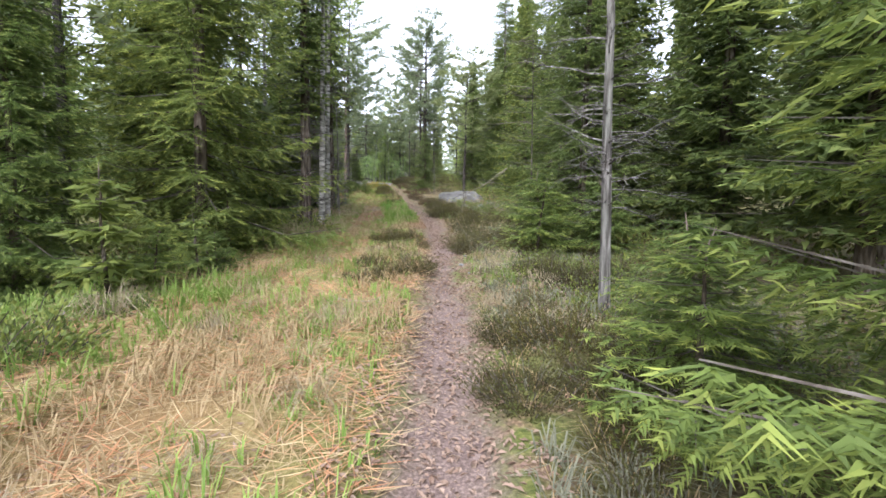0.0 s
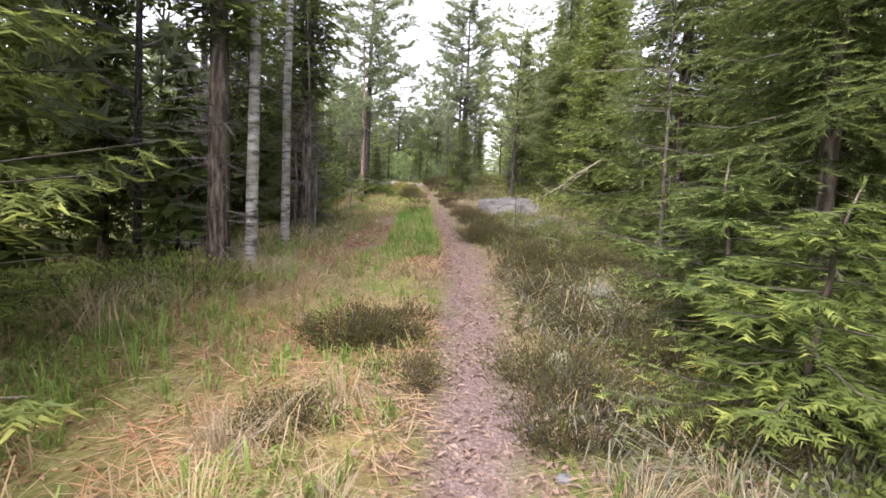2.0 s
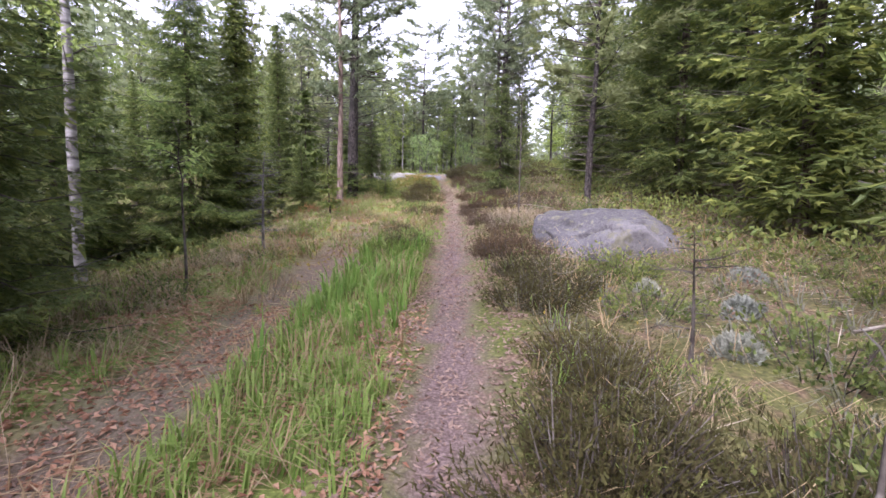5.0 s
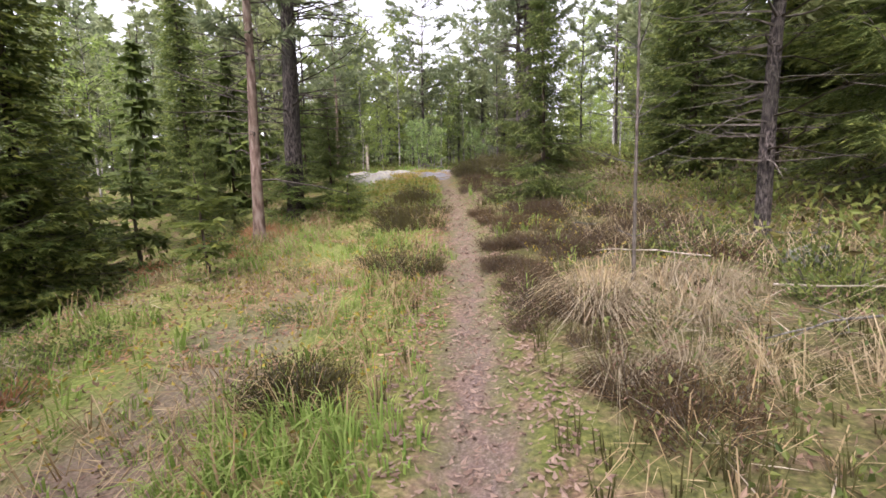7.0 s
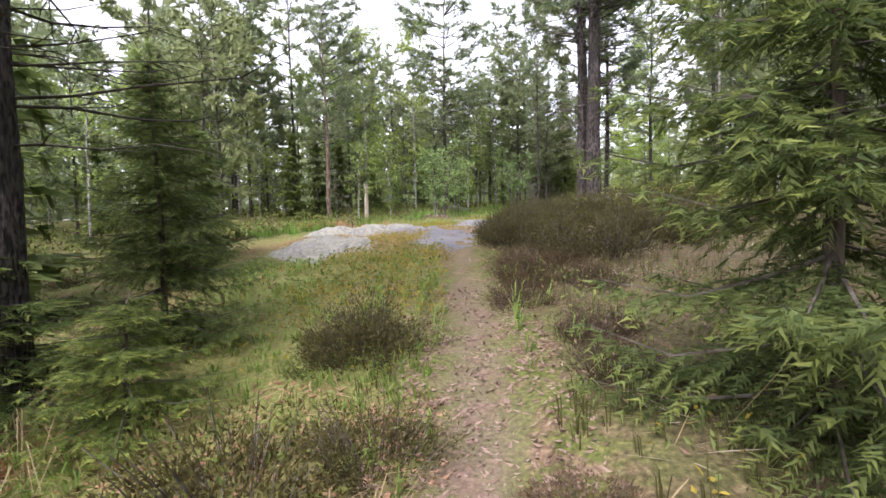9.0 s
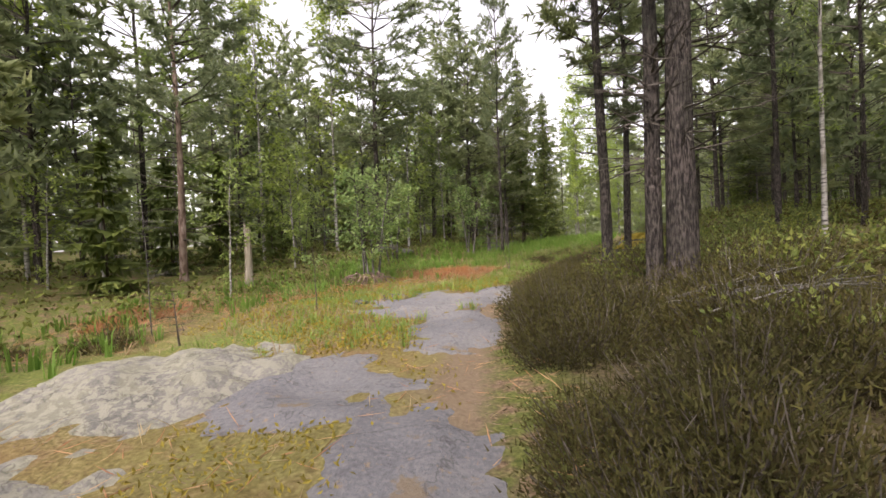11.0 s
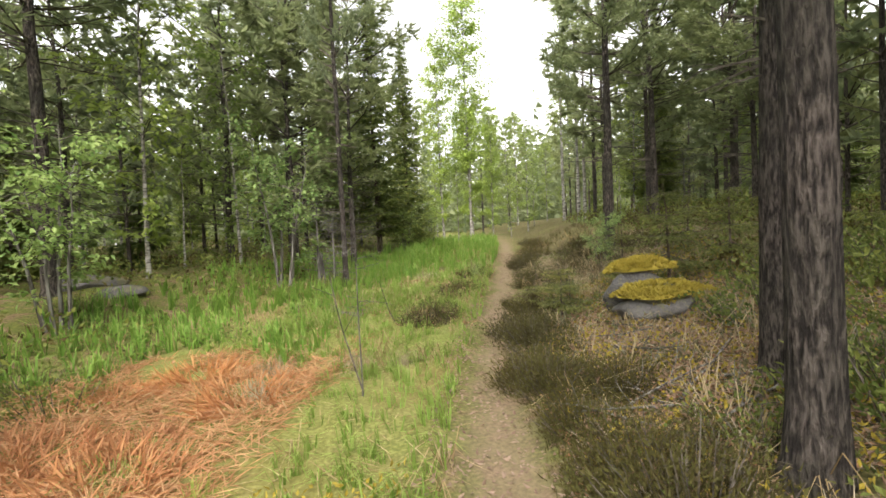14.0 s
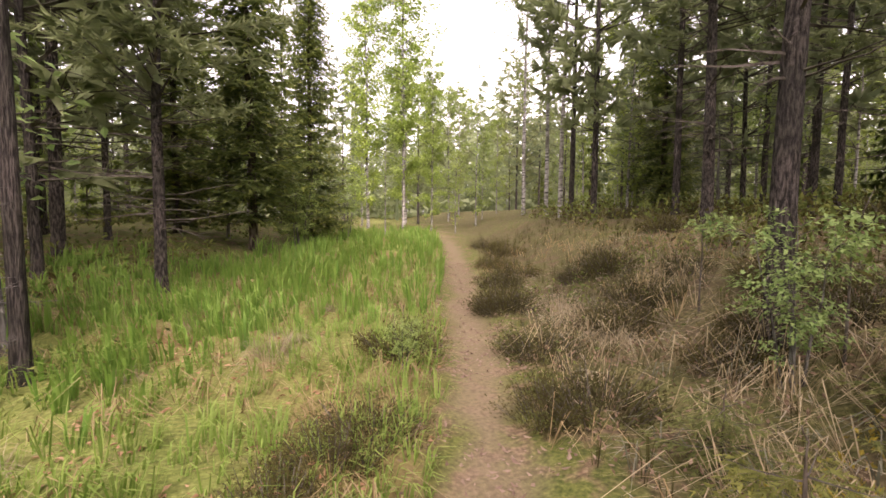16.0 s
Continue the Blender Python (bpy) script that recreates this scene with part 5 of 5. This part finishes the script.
def pole(name, label, a, b_, r, material, twigs=6, seed=1):
    """A fallen or leaning stem between two points, with side twigs."""
    rng = np.random.default_rng(seed)
    a, b_ = np.array(a, float), np.array(b_, float)
    ob = tagged(new(name), label, "fallen branch")
    ob.location = a
    s = np.linspace(0, 1, 7)
    ln = np.linalg.norm(b_ - a)
    pts = (b_ - a) * s[:, None] + np.cumsum(rng.normal(0, .012 * ln, (7, 3)), 0) * np.sin(s * np.pi)[:, None]
    t = Build()
    t.tube(pts, r * (1 - .6 * s), 7)
    part("stem", t, material, ob, "", True)
    for _ in range(twigs):
        i = rng.integers(1, 6)
        w = Build()
        way = unit((b_ - a) / ln * .7 + rng.normal(0, .55, 3))
        e = pts[i] + way * min(ln, 1.1) * rng.uniform(.15, .4)
        w.tube(np.array([pts[i], (pts[i] + e) / 2 + rng.normal(0, .03, 3), e]), np.array([.4, .28, .1]) * r, 4)
        part("twig", w, material, ob)
    return ob


def on(x, y, up=0.0):
    return (x, y, float(land(x, y)) + up)


pole("leaning_pole", "long pale dead stem fallen against a spruce, hanging toward the path", (1.9, 13.75, 2.58), (.66, 14.25, 1.78), .015, M_PALEWOOD, 5, 3)
pole("leaning_pole", "thinner pale dead stem hanging from the fallen one", (1.82, 13.80, 2.52), (1.26, 14.15, 2.0), .011, M_PALEWOOD, 4, 4)
pole("dead_branch", "dark forked branch propping the fallen stem", on(.40, 13.8, 0), (.66, 14.0, 1.84), .012, M_TWIG, 5, 5)
rng = np.random.default_rng(15)
for k in range(8):
    x, y, a = -2.15 + rng.uniform(-.25, .75), 32.9 + rng.uniform(-.4, .5), rng.uniform(-.6, .8)
    pole("dead_branch", "bleached dead branch lying in the heather", on(x, y, .22), on(x + 1.1 * math.cos(a), y + 1.1 * math.sin(a), .24 + .12 * rng.random()), .009, M_DEADWOOD, 9, 30 + k)
for k in range(12):
    x, y, a = -1.9 + rng.uniform(0, 1.6), 38.9 + rng.uniform(-.7, 1.2), rng.uniform(0, 6.28)
    pole("dead_branch", "thin grey dead branch on the litter", on(x, y, .03), on(x + .7 * math.cos(a), y + .7 * math.sin(a), .06 + .1 * rng.random()), .009, M_DEADWOOD, 4, 60 + k)
for k in range(14):
    y = rng.uniform(9, 24)
    x, a = float(line_x(y)) + rng.uniform(.8, 2.6), rng.uniform(0, 6.28)
    pole("dead_branch", "thin pale dead stick lying in the undergrowth", on(x, y, .10), on(x + .9 * math.cos(a), y + .9 * math.sin(a), .14 + .2 * rng.random()), .008, M_PALEWOOD if k % 2 else M_DEADWOOD, 3, 90 + k)
for k in range(5):
    y = rng.uniform(1.5, 9)
    x, a = float(line_x(y)) - rng.uniform(.6, 3), rng.uniform(0, 6.28)
    pole("dead_branch", "thin pale stick in the dry grass", on(x, y, .04), on(x + .5 * math.cos(a), y + .5 * math.sin(a), .10), .006, M_PALEWOOD, 2, 130 + k)
bare_shrub = bare_tree("bare_shrub", "small dark leafless twisted shrub", 44, .75, .014, 16, .35, "bare shrubs", M_TWIG, .3)
for x, y, s in ((.62, 15.5, 1.0), (1.5, 15.2, .9), (2.1, 14.4, .8), (-6.85, 33.6, .8), (1.3, 20.6, .8)):
    put(bare_shrub, x, y, None, s)
pole("bare_twig", "thin upright dark twig in the short grass", on(-3.3, 40.05), on(-3.5, 40.2, .85), .007, M_TWIG, 3, 7)
pole("bare_twig", "thin bent dark twig in the short grass", on(-2.83, 42.2), on(-3.0, 42.3, .5), .006, M_TWIG, 1, 8)
# pale lichen cushions and small stones
for k, (x, y, r) in enumerate(((.84, 9.86, .30), (.98, 9.6, .20), (1.1, 9.95, .22), (1.2, 10.35, .2), (.75, 10.4, .16), (.9, 15.6, .16), (1.25, 16.4, .2), (.7, 16.9, .15), (1.6, 17.2, .17), (.45, 8.1, .12), (.9, 22.2, .25))):
    moss_cap("lichen_cushion", "pale grey-green reindeer lichen cushion", 200 + k, (r, r * .8), .10 + .25 * max(0, r - .17), M_LICHEN, 1100).matrix_basis = spot(x, y, k * 40, 1, .01)
rng = np.random.default_rng(8)
for k in range(6):
    y = rng.uniform(5, 13)
    x = float(line_x(y)) + .27 + rng.uniform(-.05, .16)
    q = rng.uniform(.02, .04)
    s = stone("small_stone", "small grey stone at the edge of the footpath", 300 + k, (q * 1.3, q, q * .7), M_SLAB, "path stones", category="stone")
    s.matrix_basis = pose(x, y, float(land(x, y)) + q * .2, 0, 0, rng.uniform(0, 360))
for x, y, q in ((-5.15, 36.3, .2), (-5.5, 35.6, .13), (-6.6, 44.2, .28), (-7.2, 44.6, .4)):
    s = stone("small_stone", "pale flat stone in the grass", int(y * 10), (q * 1.3, q, q * .4), M_BOULDER, "grass stones", category="stone")
    s.matrix_basis = pose(x, y, float(land(x, y)) + q * .1, 0, 0, 30)


def floor_plants(name, label, zones, material, size):
    """Low leafy cover of the wood's floor, past counting."""
    b = Build()
    for k, (count, y0, y1, d0, d1, lo, top) in enumerate(zones):
        x, y, r = scatter(count, y0, y1, d0, d1, 500 + k * 3, (.6, lo))
        n = len(x)
        z = land(x, y) + r.uniform(.02, top, n)
        way = unit(r.normal(0, 1, (n, 3)) + np.array([0, 0, .5]))
        b.leaves(np.stack([x, y, z], 1), way, unit(np.cross(way, r.normal(0, 1, (n, 3)))), size * r.uniform(.6, 1.4, n), size * .5, r.random(n) * .7)
    return tagged(new(name, b.mesh(name, material)), label, "undergrowth", kind="stuff")


floor_plants("undergrowth", "low green bilberry and moss cover on the forest floor", [(8000, 20, 36, 3.2, 13, .2, .4), (13000, 0, 28, 2.5, 9, .4, .3), (9000, 0, 30, -9, -3.4, .42, .25), (12000, 30, 60, -13, -4.2, .38, .32), (12000, 33, 56, 2.6, 11, .38, .4)], M_SHRUB, .09)
floor_plants("brown_undergrowth", "brown heather and dead fern cover on the forest floor", [(4000, 20, 36, 3.2, 13, .3, .3), (6000, 0, 28, 2.5, 9, .45, .25), (6000, 0, 30, -9, -3.6, .45, .2), (7000, 30, 60, -13, -4.4, .45, .25), (9000, 33, 56, 2.6, 11, .42, .3)], M_HEATHER, .09)
floor_plants("moss_cover", "small-leaved moss, bilberry and litter cover beside the path", [(16000, 2, 28, .7, 4.2, .25, .12), (5000, 2, 28, -4.2, -2.2, .4, .14), (7000, 36, 46, -5, -2.5, .45, .14), (8000, 37, 47, .6, 5, .35, .14), (2500, 24, 30, -2.5, -.3, .4, .1)], M_SHRUB, .045)
floor_plants("dead_plant_cover", "dry brown stalks and leaves beside the path", [(9000, 2, 28, .6, 4.2, .35, .1), (9000, 37, 47, .5, 5, .3, .1), (6000, 38, 41.5, .4, 3.2, .2, .07), (4000, 14, 28, -3.6, -1.9, .4, .1)], M_LITTER, .036)
litter("slab_litter", "dry needles and moss crumbs on the bare bedrock", [(6000, 28.5, 37.5, -3.4, .1, .45), (3000, 28.5, 37.5, -3.4, .1, .6)], M_LITTER, .05, .12, 9)
floor_plants("slab_moss", "low yellow-brown moss in the hollows of the bedrock", [(9000, 28.6, 37.6, -3.6, .0, .5, .03), (3500, 27, 31.5, -1.8, -.2, .2, .08)], M_MOSS, .035)
M_STICKS = foliage("grey_twig_litter", (.13, .11, .09), (.27, .24, .20), (.40, .36, .31), .05, .9)
litter("twig_litter", "grey dead twigs and heather stalks on the ground", [(5000, 37, 42, .4, 3.4, .25), (3500, 42, 48, .6, 4.5, .35), (3500, 28, 37, 1, 4, .4), (4500, 8, 26, .7, 3.6, .4), (2500, 3, 12, 1, 4, .45), (2500, 10, 28, -3.8, -2.2, .4)], M_STICKS, .2, .035)
floor_plants("dry_needle_cover", "yellow-brown moss and needle patches beside the path", [(7000, 33, 38.8, -3.6, -.5, .4, .05), (9000, 37, 43, .4, 3.4, .4, .06), (4000, 8, 26, .6, 3.4, .5, .06), (2500, 12, 28, -2.4, -.4, .5, .05)], M_MOSS, .04)
for x, y, s in ((.35, 39.6, 1.2), (.75, 40.2, 1.4), (.5, 38.7, 1.1), (1.1, 39.4, 1.4), (1.0, 41.0, 1.3), (.2, 37.6, 1.2), (.9, 37.2, 1.4), (1.5, 38.0, 1.5)):
    put(shrubs[0], x, y, None, s)
for x, y in ((.85, 43.3), (1.3, 44.6), (-6.0, 35.2)):
    put(rowan_small, x, y, None, .55)
put(rowan, .62, 43.4, 40, .36)
put(rowan, -1.08, 44.86, 140, .17)
put(heathers[1], -1.0, 45.25, None, .9)
put(rowan, -1.4, 52.5, 10, .6)
put(rowan, .2, 56.5, 100, .8)
thicken(heathers, [(12, 35.6, 37.3, .55, 2.6, .8, 1.05)])
